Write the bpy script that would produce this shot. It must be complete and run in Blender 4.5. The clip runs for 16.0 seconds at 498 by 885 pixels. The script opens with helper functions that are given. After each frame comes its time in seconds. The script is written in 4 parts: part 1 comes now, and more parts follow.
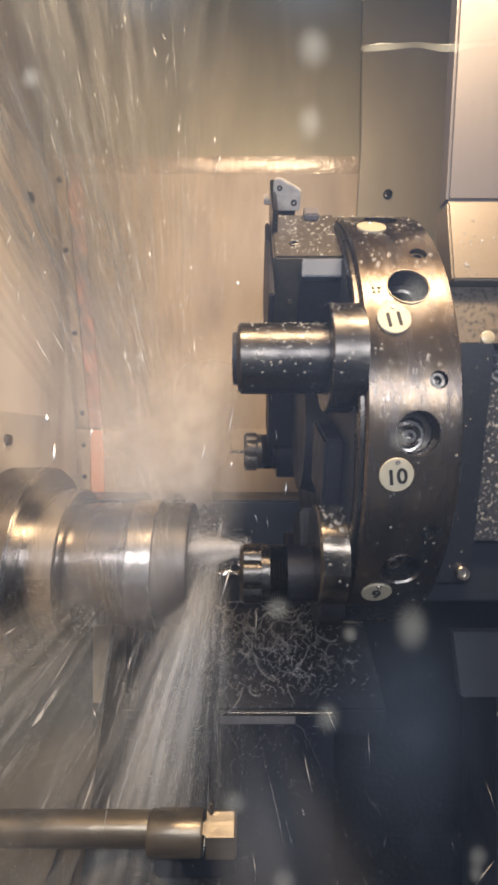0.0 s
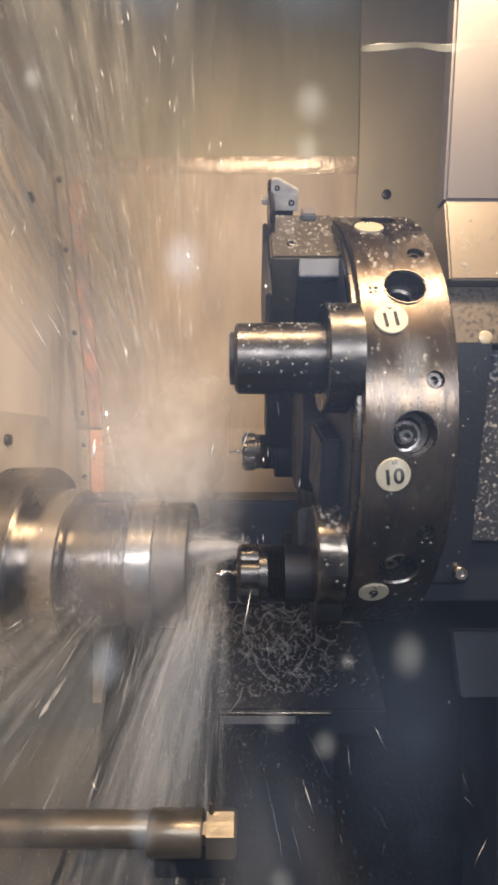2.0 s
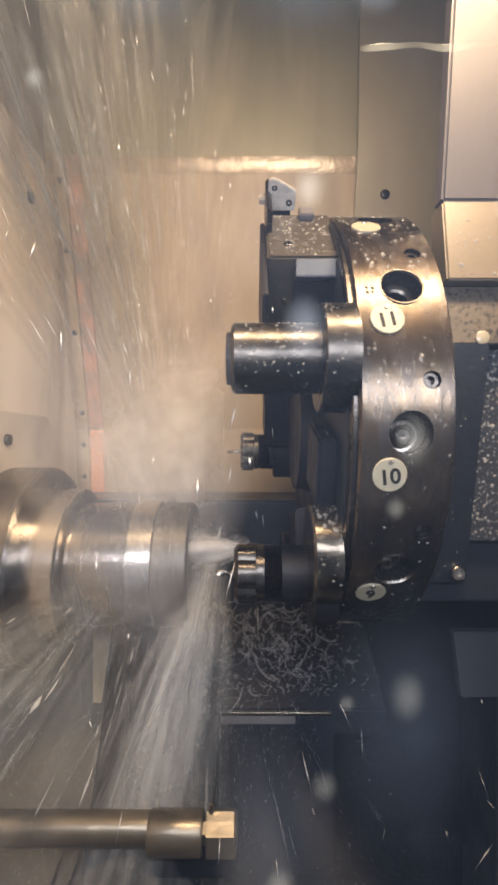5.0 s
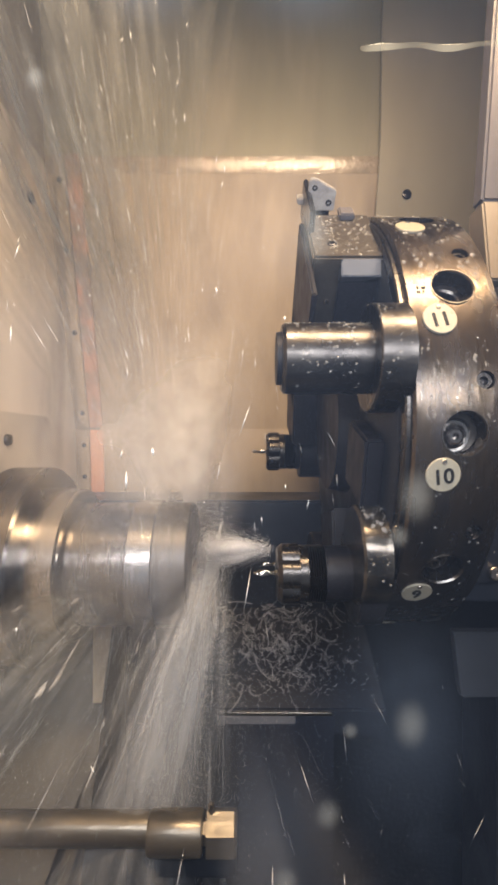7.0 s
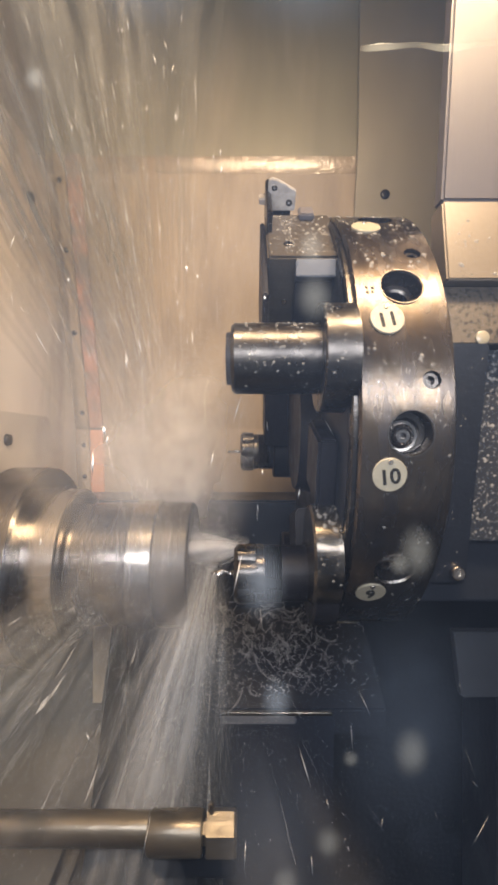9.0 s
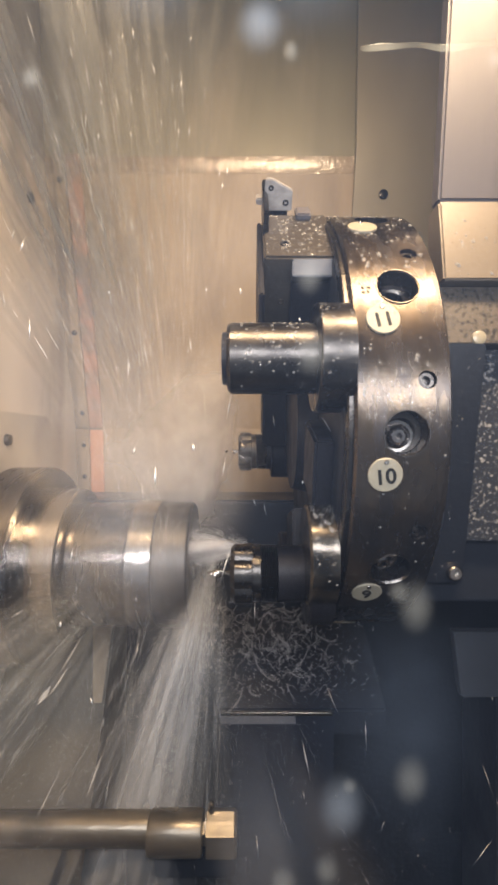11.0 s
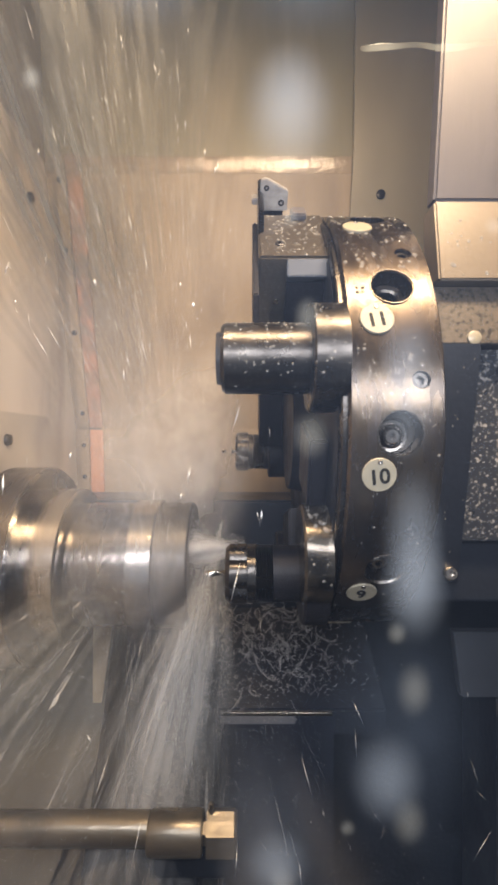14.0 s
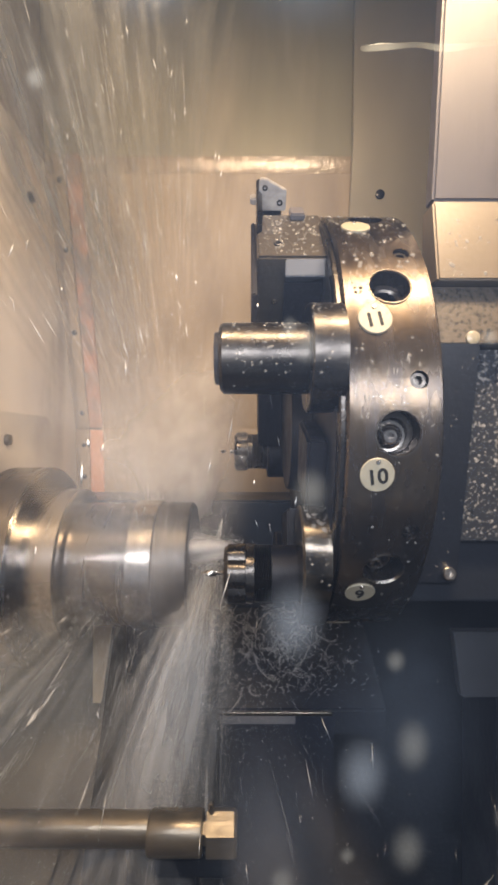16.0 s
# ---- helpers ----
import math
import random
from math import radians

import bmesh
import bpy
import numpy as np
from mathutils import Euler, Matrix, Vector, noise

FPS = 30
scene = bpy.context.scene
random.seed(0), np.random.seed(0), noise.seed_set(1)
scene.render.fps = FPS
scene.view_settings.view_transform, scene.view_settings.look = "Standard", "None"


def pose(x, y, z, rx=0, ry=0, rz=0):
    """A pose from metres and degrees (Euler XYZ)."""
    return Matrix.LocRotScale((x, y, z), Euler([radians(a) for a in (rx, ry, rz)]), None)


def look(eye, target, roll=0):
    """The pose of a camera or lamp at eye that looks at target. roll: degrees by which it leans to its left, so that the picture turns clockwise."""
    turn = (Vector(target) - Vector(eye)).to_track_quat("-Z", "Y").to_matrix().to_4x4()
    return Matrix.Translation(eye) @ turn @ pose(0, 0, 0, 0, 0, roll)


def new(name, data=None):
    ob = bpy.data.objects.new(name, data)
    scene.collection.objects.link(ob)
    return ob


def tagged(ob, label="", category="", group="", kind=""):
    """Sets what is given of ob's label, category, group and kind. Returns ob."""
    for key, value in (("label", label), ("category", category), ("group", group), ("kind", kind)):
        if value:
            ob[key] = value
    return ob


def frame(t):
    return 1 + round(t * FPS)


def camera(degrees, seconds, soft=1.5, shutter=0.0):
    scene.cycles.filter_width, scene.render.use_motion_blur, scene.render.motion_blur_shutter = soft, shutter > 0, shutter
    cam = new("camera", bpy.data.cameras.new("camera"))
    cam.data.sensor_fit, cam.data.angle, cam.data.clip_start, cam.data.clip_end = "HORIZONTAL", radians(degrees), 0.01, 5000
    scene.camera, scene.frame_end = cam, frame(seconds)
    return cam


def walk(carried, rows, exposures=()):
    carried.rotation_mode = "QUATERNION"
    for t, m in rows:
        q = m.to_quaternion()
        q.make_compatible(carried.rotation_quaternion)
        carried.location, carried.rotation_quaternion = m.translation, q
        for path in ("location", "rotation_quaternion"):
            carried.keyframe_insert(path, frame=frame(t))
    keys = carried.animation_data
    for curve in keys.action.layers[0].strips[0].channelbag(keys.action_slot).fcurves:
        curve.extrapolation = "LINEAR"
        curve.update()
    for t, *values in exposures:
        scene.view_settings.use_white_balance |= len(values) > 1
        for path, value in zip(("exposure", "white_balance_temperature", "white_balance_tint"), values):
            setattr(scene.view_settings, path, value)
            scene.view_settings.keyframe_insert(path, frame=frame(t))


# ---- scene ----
cam = camera(57.1, 16.0, soft=3.2)
walk(cam, [(0.0, pose(0, 0, 0, 90, 0, 0)), (16.0, pose(0, 0, 0, 90, 0, 0))], [(0.0, 0.0), (16.0, 0.0)])

# ---- light ----
world = bpy.data.worlds.new("workshop")
scene.world = world
world.use_nodes = True
world.node_tree.nodes["Background"].inputs[0].default_value = (0.55, 0.62, 0.75, 1)
world.node_tree.nodes["Background"].inputs[1].default_value = 0.68


def area(name, eye, target, sx, sy, watts, colour):
    d = bpy.data.lights.new(name, "AREA")
    d.shape, d.size, d.size_y, d.energy, d.color = "RECTANGLE", sx, sy, watts, colour
    ob = new(name, d)
    ob.matrix_world = look(eye, target)
    return ob


area("lamp_light", (0.095, 0.09, 0.455), (0.070, 0.225, -0.10), 0.42, 0.09, 13.2, (1.0, 0.715, 0.435))
area("window_light", (0.0, -0.06, 0.10), (0.0, 0.5, -0.02), 0.55, 0.08, 3.2, (0.93, 0.94, 1.0))


# ---- materials ----
def material(name, colour, rough=0.5, metal=0.0, colour2=None, scale=40.0, amount=0.5, bump=0.0, bump_scale=200.0,
             stain=None, stain_scale=9.0, stain_edge=(0.55, 0.7), rough_var=0.15, stretch=(1, 1, 1), island=0.0, spec=0.5):
    m = bpy.data.materials.new(name)
    m.use_nodes = True
    t = m.node_tree
    b = t.nodes["Principled BSDF"]
    b.inputs["Metallic"].default_value = metal
    b.inputs["Specular IOR Level"].default_value = spec
    co = t.nodes.new("ShaderNodeTexCoord")
    mp = t.nodes.new("ShaderNodeMapping")
    mp.inputs["Scale"].default_value = stretch
    t.links.new(co.outputs["Object"], mp.inputs[0])
    n = t.nodes.new("ShaderNodeTexNoise")
    n.inputs["Scale"].default_value, n.inputs["Detail"].default_value = scale, 6
    t.links.new(mp.outputs[0], n.inputs["Vector"])
    mix = t.nodes.new("ShaderNodeMix")
    mix.data_type = "RGBA"
    ramp = t.nodes.new("ShaderNodeMapRange")
    ramp.inputs[1].default_value, ramp.inputs[2].default_value = 0.5 - 0.5 * amount, 0.5 + 0.5 * amount
    t.links.new(n.outputs["Fac"], ramp.inputs[0])
    c2 = colour2 or tuple(c * 0.7 for c in colour)
    mix.inputs[6].default_value, mix.inputs[7].default_value = (*colour, 1), (*c2, 1)
    t.links.new(ramp.outputs[0], mix.inputs[0])
    out = mix.outputs[2]
    if stain:
        s = t.nodes.new("ShaderNodeTexNoise")
        s.inputs["Scale"].default_value, s.inputs["Detail"].default_value = stain_scale, 8
        t.links.new(mp.outputs[0], s.inputs["Vector"])
        sr = t.nodes.new("ShaderNodeMapRange")
        sr.inputs[1].default_value, sr.inputs[2].default_value = stain_edge
        t.links.new(s.outputs["Fac"], sr.inputs[0])
        mx = t.nodes.new("ShaderNodeMix")
        mx.data_type = "RGBA"
        t.links.new(sr.outputs[0], mx.inputs[0])
        t.links.new(out, mx.inputs[6])
        mx.inputs[7].default_value = (*stain, 1)
        out = mx.outputs[2]
    t.links.new(out, b.inputs["Base Color"])
    rr = t.nodes.new("ShaderNodeMapRange")
    rr.inputs[3].default_value, rr.inputs[4].default_value = max(0.03, rough - rough_var), min(1, rough + rough_var)
    t.links.new(n.outputs["Fac"], rr.inputs[0])
    t.links.new(rr.outputs[0], b.inputs["Roughness"])
    if bump:
        bn = t.nodes.new("ShaderNodeTexNoise")
        bn.inputs["Scale"].default_value, bn.inputs["Detail"].default_value = bump_scale, 4
        t.links.new(mp.outputs[0], bn.inputs["Vector"])
        bp = t.nodes.new("ShaderNodeBump")
        bp.inputs["Strength"].default_value, bp.inputs["Distance"].default_value = bump, 0.002
        t.links.new(bn.outputs["Fac"], bp.inputs["Height"])
        t.links.new(bp.outputs[0], b.inputs["Normal"])
    return m


M_WALL = material("painted_sheet", (0.415, 0.329, 0.226), 0.42, 0.0, (0.33, 0.261, 0.18), 9, 0.5, 0.25, 60, stain=(0.265, 0.212, 0.155), stain_scale=11, stain_edge=(0.47, 0.72), stretch=(1.8, 1.8, 0.32), rough_var=0.10, spec=0.35)
M_FOLD = material("wet_painted_fold", (0.40, 0.318, 0.222), 0.15, 0.0, (0.30, 0.24, 0.17), 14, 0.5, 0.5, 130, stain=(0.25, 0.205, 0.15), stain_scale=30, stain_edge=(0.45, 0.7), rough_var=0.08, spec=1.0)
M_WALL_UP = material("coated_sheet", (0.36, 0.318, 0.232), 0.42, 0.1, (0.27, 0.238, 0.177), 8, 0.5, 0.15, 70, stretch=(1.6, 1.6, 0.5))
# Back wall above the fold: darker and more olive than below.
M_UPPER = material("darker_olive_sheet", (0.30, 0.27, 0.185), 0.4, 0.1, (0.22, 0.20, 0.14), 9, 0.5, 0.2, 60, stain=(0.35, 0.30, 0.21), stain_scale=10, stain_edge=(0.5, 0.75), stretch=(1.8, 1.8, 0.35))
# Top of the headstock wall: its shade is put into the colour.
M_WEST_UP = material("shaded_cream_sheet", (0.35, 0.302, 0.24), 0.45, 0.0, (0.26, 0.224, 0.18), 9, 0.5, 0.2, 60, stain=(0.25, 0.215, 0.17), stain_scale=8, stretch=(1.8, 1.8, 0.35))
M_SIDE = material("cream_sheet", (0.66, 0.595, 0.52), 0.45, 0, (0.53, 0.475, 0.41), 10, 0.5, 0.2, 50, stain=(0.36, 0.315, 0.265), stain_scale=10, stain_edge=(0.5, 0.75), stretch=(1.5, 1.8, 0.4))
M_PLATE = material("greyed_cream_sheet", (0.53, 0.475, 0.41), 0.4, 0, (0.42, 0.375, 0.325), 12, 0.5, 0.15, 60, stain=(0.33, 0.29, 0.25), stain_scale=14, stain_edge=(0.52, 0.72))
M_COPPER = material("copper_strip", (0.64, 0.335, 0.225), 0.4, 0.25, (0.40, 0.275, 0.21), 30, 0.5, 0.25, 120, stain=(0.33, 0.26, 0.205), stain_scale=26, stain_edge=(0.44, 0.62))
M_ORANGE = material("bright_copper", (0.80, 0.40, 0.22), 0.4, 0.2, (0.7, 0.35, 0.22), 25, 0.6, 0.1, 120)
M_STEEL = material("turned_steel", (0.43, 0.40, 0.365), 0.25, 1.0, (0.35, 0.33, 0.305), 30, 0.5, 0.08, 900, stretch=(8, 1, 1), rough_var=0.06)
M_DULL = material("dull_steel", (0.11, 0.103, 0.098), 0.42, 0.8, (0.07, 0.066, 0.063), 30, 0.5, 0.2, 200, stretch=(4, 1, 1))
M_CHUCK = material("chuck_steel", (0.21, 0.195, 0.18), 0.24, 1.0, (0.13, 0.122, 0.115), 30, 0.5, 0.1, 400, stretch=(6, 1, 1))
M_DISC = material("burnished_steel", (0.098, 0.072, 0.046), 0.255, 0.9, (0.048, 0.043, 0.042), 90, 0.5, 0.10, 170, stain=(0.034, 0.031, 0.030), stain_scale=26, stain_edge=(0.48, 0.66), stretch=(1.6, 0.5, 0.5), rough_var=0.16)
M_OXIDE = material("black_oxide", (0.010, 0.010, 0.013), 0.5, 0.1, (0.006, 0.006, 0.008), 80, 0.6, 0.15, 350, spec=0.22)
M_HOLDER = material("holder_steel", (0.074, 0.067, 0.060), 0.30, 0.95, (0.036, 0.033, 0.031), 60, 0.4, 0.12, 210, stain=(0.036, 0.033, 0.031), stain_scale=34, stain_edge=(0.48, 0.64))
M_BLOCK = material("wet_block_steel", (0.082, 0.071, 0.058), 0.40, 0.7, (0.05, 0.044, 0.037), 70, 0.5, 0.2, 220, stain=(0.05, 0.045, 0.04), stain_scale=50, stain_edge=(0.55, 0.7))
M_BLACK = material("black_casting", (0.009, 0.011, 0.015), 0.45, 0.0, (0.005, 0.006, 0.009), 30, 0.6, 0.2, 180, spec=0.25)
M_BED = material("oily_black_paint", (0.021, 0.026, 0.037), 0.36, 0.0, (0.010, 0.013, 0.020), 14, 0.4, 0.2, 150, stain=(0.032, 0.040, 0.054), stain_scale=12, stain_edge=(0.52, 0.72))
M_DEEP = material("dark_blue_enamel", (0.015, 0.019, 0.028), 0.36, 0.1, (0.008, 0.010, 0.015), 14, 0.4, 0.15, 140)
M_NAVY = material("dark_guard", (0.021, 0.027, 0.042), 0.40, 0.1, (0.012, 0.016, 0.025), 12, 0.4, 0.1, 120)
M_COVER = material("pale_cover", (0.082, 0.077, 0.083), 0.4, 0.1, (0.066, 0.062, 0.067), 10, 0.5, 0.15, 120, stain=(0.058, 0.055, 0.058), stain_scale=16, stain_edge=(0.52, 0.72), stretch=(1.5, 1.5, 0.4))
# Lower housing cover: the lamp's warm reflection is mixed into this tan.
M_LAMPLIT_COVER = material("lamplit_cover", (0.120, 0.098, 0.073), 0.38, 0.1, (0.092, 0.075, 0.056), 12, 0.6, 0.08, 220)
M_SPECK = material("speckled_cover", (0.092, 0.078, 0.062), 0.42, 0.2, (0.055, 0.047, 0.039), 40, 0.6, 0.2, 200, stain=(0.016, 0.016, 0.016), stain_scale=300, stain_edge=(0.49, 0.66))
M_BADGE = material("white_enamel", (0.23, 0.21, 0.158), 0.32, 0, (0.185, 0.168, 0.125), 110, 0.5, stain=(0.17, 0.15, 0.115), stain_scale=170, stain_edge=(0.58, 0.72))
M_WETPLATE = material("wet_dark_plate", (0.03, 0.034, 0.042), 0.3, 0.1, (0.02, 0.023, 0.03), 30, 0.6, 0.3, 200, stain=(0.30, 0.29, 0.275), stain_scale=340, stain_edge=(0.55, 0.70))
M_INK = material("black_ink", (0.012, 0.012, 0.012), 0.6, spec=0.15)
M_HOLE = material("dark_bore", (0.05, 0.05, 0.055), 0.35, 0.8)
M_CHIP = material("bright_swarf", (1.0, 1.0, 1.0), 0.16, 0.5, (0.8, 0.8, 0.82), 300, 0.5)
M_BRASS = material("dull_brass", (0.175, 0.152, 0.117), 0.33, 0.75, (0.115, 0.10, 0.078), 30, 0.4, 0.2, 150, stain=(0.08, 0.072, 0.06), stain_scale=40, stain_edge=(0.5, 0.68), stretch=(0.5, 1, 1))
M_TIN = material("grey_plate", (0.16, 0.165, 0.18), 0.5, 0.2, (0.12, 0.125, 0.14), 14, 0.5, 0.1, 150)
M_SLATE = material("slate_sheet", (0.055, 0.061, 0.074), 0.5, 0.2, (0.037, 0.042, 0.052), 14, 0.4, 0.12, 150)
M_OLIVE = material("oily_sheet", (0.118, 0.108, 0.09), 0.42, 0.1, (0.082, 0.076, 0.063), 7, 0.6, 0.15, 70, stain=(0.165, 0.148, 0.116), stain_scale=6)
M_CARBIDE = material("coated_insert", (0.42, 0.395, 0.37), 0.38, 0.4, (0.25, 0.235, 0.22), 160, 0.5, 0.15, 300)
M_OILY = material("oily_steel", (0.105, 0.090, 0.072), 0.20, 0.85, (0.055, 0.049, 0.042), 60, 0.6, 0.22, 120, stain=(0.03, 0.028, 0.026), stain_scale=70, stain_edge=(0.5, 0.62))
M_FOAM = material("coolant_foam", (0.93, 0.93, 0.91), 0.6, 0.0, (0.86, 0.86, 0.84), 20, 0.5)
M_DROP = material("coolant", (0.72, 0.72, 0.70), 0.5, 0.0, (0.62, 0.62, 0.60), 20, 0.5)



def see_through(name, fac, colour, rough, noise_scale=0.0, radial=False):
    """Mostly clear water or film: a clear share mixed with a pale scattering share."""
    m = bpy.data.materials.new(name)
    m.use_nodes = True
    t = m.node_tree
    b = t.nodes["Principled BSDF"]
    b.inputs["Base Color"].default_value, b.inputs["Roughness"].default_value = (*colour, 1), rough
    b.inputs["Specular IOR Level"].default_value = 0.0 if radial or noise_scale or rough > 0.3 else 0.5
    clear = t.nodes.new("ShaderNodeBsdfTransparent")
    mix = t.nodes.new("ShaderNodeMixShader")
    t.links.new(clear.outputs[0], mix.inputs[1])
    t.links.new(b.outputs[0], mix.inputs[2])
    t.links.new(mix.outputs[0], t.nodes["Material Output"].inputs["Surface"])
    mix.inputs[0].default_value = fac
    co = t.nodes.new("ShaderNodeTexCoord")
    rng_node = t.nodes.new("ShaderNodeMapRange")
    if radial:
        ln = t.nodes.new("ShaderNodeVectorMath")
        ln.operation = "LENGTH"
        sep = t.nodes.new("ShaderNodeVectorMath")
        sep.operation = "MULTIPLY"
        sep.inputs[1].default_value = (1, 0, 1)
        t.links.new(co.outputs["Object"], sep.inputs[0])
        t.links.new(sep.outputs[0], ln.inputs[0])
        rng_node.interpolation_type = "SMOOTHSTEP"
        rng_node.inputs[1].default_value, rng_node.inputs[2].default_value = 0.0, 1.0
        rng_node.inputs[3].default_value, rng_node.inputs[4].default_value = fac, 0.0
        t.links.new(ln.outputs["Value"], rng_node.inputs[0])
        t.links.new(rng_node.outputs[0], mix.inputs[0])
    elif noise_scale:
        n = t.nodes.new("ShaderNodeTexNoise")
        n.inputs["Scale"].default_value, n.inputs["Detail"].default_value = noise_scale, 3
        t.links.new(co.outputs["Object"], n.inputs["Vector"])
        rng_node.inputs[1].default_value, rng_node.inputs[2].default_value = 0.3, 0.7
        rng_node.inputs[3].default_value, rng_node.inputs[4].default_value = fac * 0.5, fac * 1.5
        t.links.new(n.outputs["Fac"], rng_node.inputs[0])
        t.links.new(rng_node.outputs[0], mix.inputs[0])
    return m


M_WATER = see_through("water", 0.38, (0.28, 0.272, 0.255), 0.06)
M_GLASS = see_through("filmed_glass", 0.0095, (0.42, 0.52, 0.72), 0.5, 26)
M_PANE_DROP = see_through("pane_drop", 0.056, (0.75, 0.70, 0.58), 0.6, 0, True)
M_RUN = see_through("running_drop", 0.085, (0.58, 0.62, 0.66), 0.6, 0, True)
M_SMEAR = see_through("smeared_film", 0.018, (0.45, 0.54, 0.66), 0.6, 0, True)
M_STREAK = see_through("flung_water", 0.16, (0.80, 0.77, 0.72), 0.5)
M_TRICKLE = see_through("trickle_water", 0.22, (0.85, 0.70, 0.45), 0.6)


def flowing(name, colour, layers):
    """Thin torn water: clear gaps between streaks that follow the flow stored on the mesh."""
    m = bpy.data.materials.new(name)
    m.use_nodes = True
    t = m.node_tree
    t.nodes.remove(t.nodes["Principled BSDF"])
    clear = t.nodes.new("ShaderNodeBsdfTransparent")
    front, through_light = t.nodes.new("ShaderNodeBsdfDiffuse"), t.nodes.new("ShaderNodeBsdfTranslucent")
    front.inputs[0].default_value = through_light.inputs[0].default_value = (*colour, 1)
    body, mix = t.nodes.new("ShaderNodeMixShader"), t.nodes.new("ShaderNodeMixShader")
    t.links.new(front.outputs[0], body.inputs[1])
    t.links.new(through_light.outputs[0], body.inputs[2])
    t.links.new(clear.outputs[0], mix.inputs[1])
    t.links.new(body.outputs[0], mix.inputs[2])
    t.links.new(mix.outputs[0], t.nodes["Material Output"].inputs["Surface"])
    flow, fade = t.nodes.new("ShaderNodeAttribute"), t.nodes.new("ShaderNodeAttribute")
    flow.attribute_name, fade.attribute_name = "flow", "fade"
    last = fade.outputs["Fac"]
    for scale, lo, hi, floor in layers:
        n = t.nodes.new("ShaderNodeTexNoise")
        n.inputs["Scale"].default_value, n.inputs["Detail"].default_value = scale, 2
        t.links.new(flow.outputs["Vector"], n.inputs["Vector"])
        r = t.nodes.new("ShaderNodeMapRange")
        r.inputs[1].default_value, r.inputs[2].default_value, r.inputs[3].default_value = lo, hi, floor
        t.links.new(n.outputs["Fac"], r.inputs[0])
        mul = t.nodes.new("ShaderNodeMath")
        mul.operation = "MULTIPLY"
        t.links.new(last, mul.inputs[0])
        t.links.new(r.outputs[0], mul.inputs[1])
        last = mul.outputs[0]
    t.links.new(last, mix.inputs[0])
    return m


M_FLOW = flowing("torn_coolant", (0.90, 0.90, 0.89), ((1.0, 0.34, 0.74, 0.30), (0.23, 0.34, 0.66, 0.35)))
M_MIST = flowing("coolant_mist", (0.92, 0.90, 0.89), ((1.0, 0.25, 0.8, 0.55), (0.3, 0.3, 0.75, 0.5)))
# Coolant sheets with their shade in the colour: dark, dimming what lies behind.
M_SHADED_WATER = flowing("shaded_water", (0.205, 0.20, 0.172), ((1.0, 0.34, 0.68, 0.30), (0.27, 0.30, 0.70, 0.45)))


# ---- builders ----
def part(name, bm, mat, parent=None, label="", smooth=True):
    me = bpy.data.meshes.new(name)
    bmesh.ops.recalc_face_normals(bm, faces=bm.faces)
    bm.to_mesh(me)
    bm.free()
    me.materials.append(mat)
    if smooth:
        for p in me.polygons:
            p.use_smooth = True
        me.set_sharp_from_angle(angle=radians(32))
    ob = new(name, me)
    ob.parent = parent
    if label:
        ob["label"] = label
    return ob


def thing(name, place, label, category, group="", kind=""):
    ob = new(name)
    ob.empty_display_size = 0.02
    ob.location = place
    return tagged(ob, label, category, group, kind)


def bevelled(bm, w, seg=2):
    if w > 0:
        edges = [e for e in bm.edges if len(e.link_faces) == 2 and e.calc_face_angle(0) > 0.6]
        bmesh.ops.bevel(bm, geom=edges, offset=w, segments=seg, affect="EDGES", clamp_overlap=True)
    return bm


def box(x0, x1, y0, y1, z0, z1, w=0.0, m=None):
    bm = bmesh.new()
    bmesh.ops.create_cube(bm, size=1, matrix=Matrix.Translation(((x0 + x1) / 2, (y0 + y1) / 2, (z0 + z1) / 2)) @ Matrix.Diagonal((x1 - x0, y1 - y0, z1 - z0, 1)))
    bevelled(bm, w)
    if m:
        bm.transform(m)
    return bm


def prism(profile, x0, x1, w=0.0, m=None):
    """A (y, z) outline drawn out along x."""
    bm = bmesh.new()
    a = [bm.verts.new((x0, y, z)) for y, z in profile]
    b = [bm.verts.new((x1, y, z)) for y, z in profile]
    n = len(a)
    bm.faces.new(a)
    bm.faces.new(b)
    for i in range(n):
        bm.faces.new((a[i], a[(i + 1) % n], b[(i + 1) % n], b[i]))
    bmesh.ops.recalc_face_normals(bm, faces=bm.faces)
    bevelled(bm, w)
    if m:
        bm.transform(m)
    return bm


def lathe(profile, seg=64, m=None):
    """An (x, r) outline turned about the x axis; r = 0 closes it."""
    bm = bmesh.new()
    rings = []
    for x, r in profile:
        if r < 1e-6:
            rings.append([bm.verts.new((x, 0, 0))])
        else:
            rings.append([bm.verts.new((x, r * math.cos(2 * math.pi * i / seg), r * math.sin(2 * math.pi * i / seg))) for i in range(seg)])
    for a, b in zip(rings, rings[1:]):
        for i in range(seg):
            j = (i + 1) % seg
            if len(a) == 1 and len(b) > 1:
                bm.faces.new((a[0], b[i], b[j]))
            elif len(b) == 1 and len(a) > 1:
                bm.faces.new((a[i], b[0], a[j]))
            elif len(a) > 1:
                bm.faces.new((a[i], b[i], b[j], a[j]))
    if m:
        bm.transform(m)
    return bm


def wall_sheet(name, profile, thick, x0, x1, mat, label, category="wall panel"):
    """A folded sheet: a (y, z) line with a thickness behind it, drawn along x."""
    back = [(y + thick, z) for y, z in reversed(profile)]
    ob = part(name, prism(list(profile) + back, x0, x1), mat)
    return tagged(ob, label, category, kind="structure")


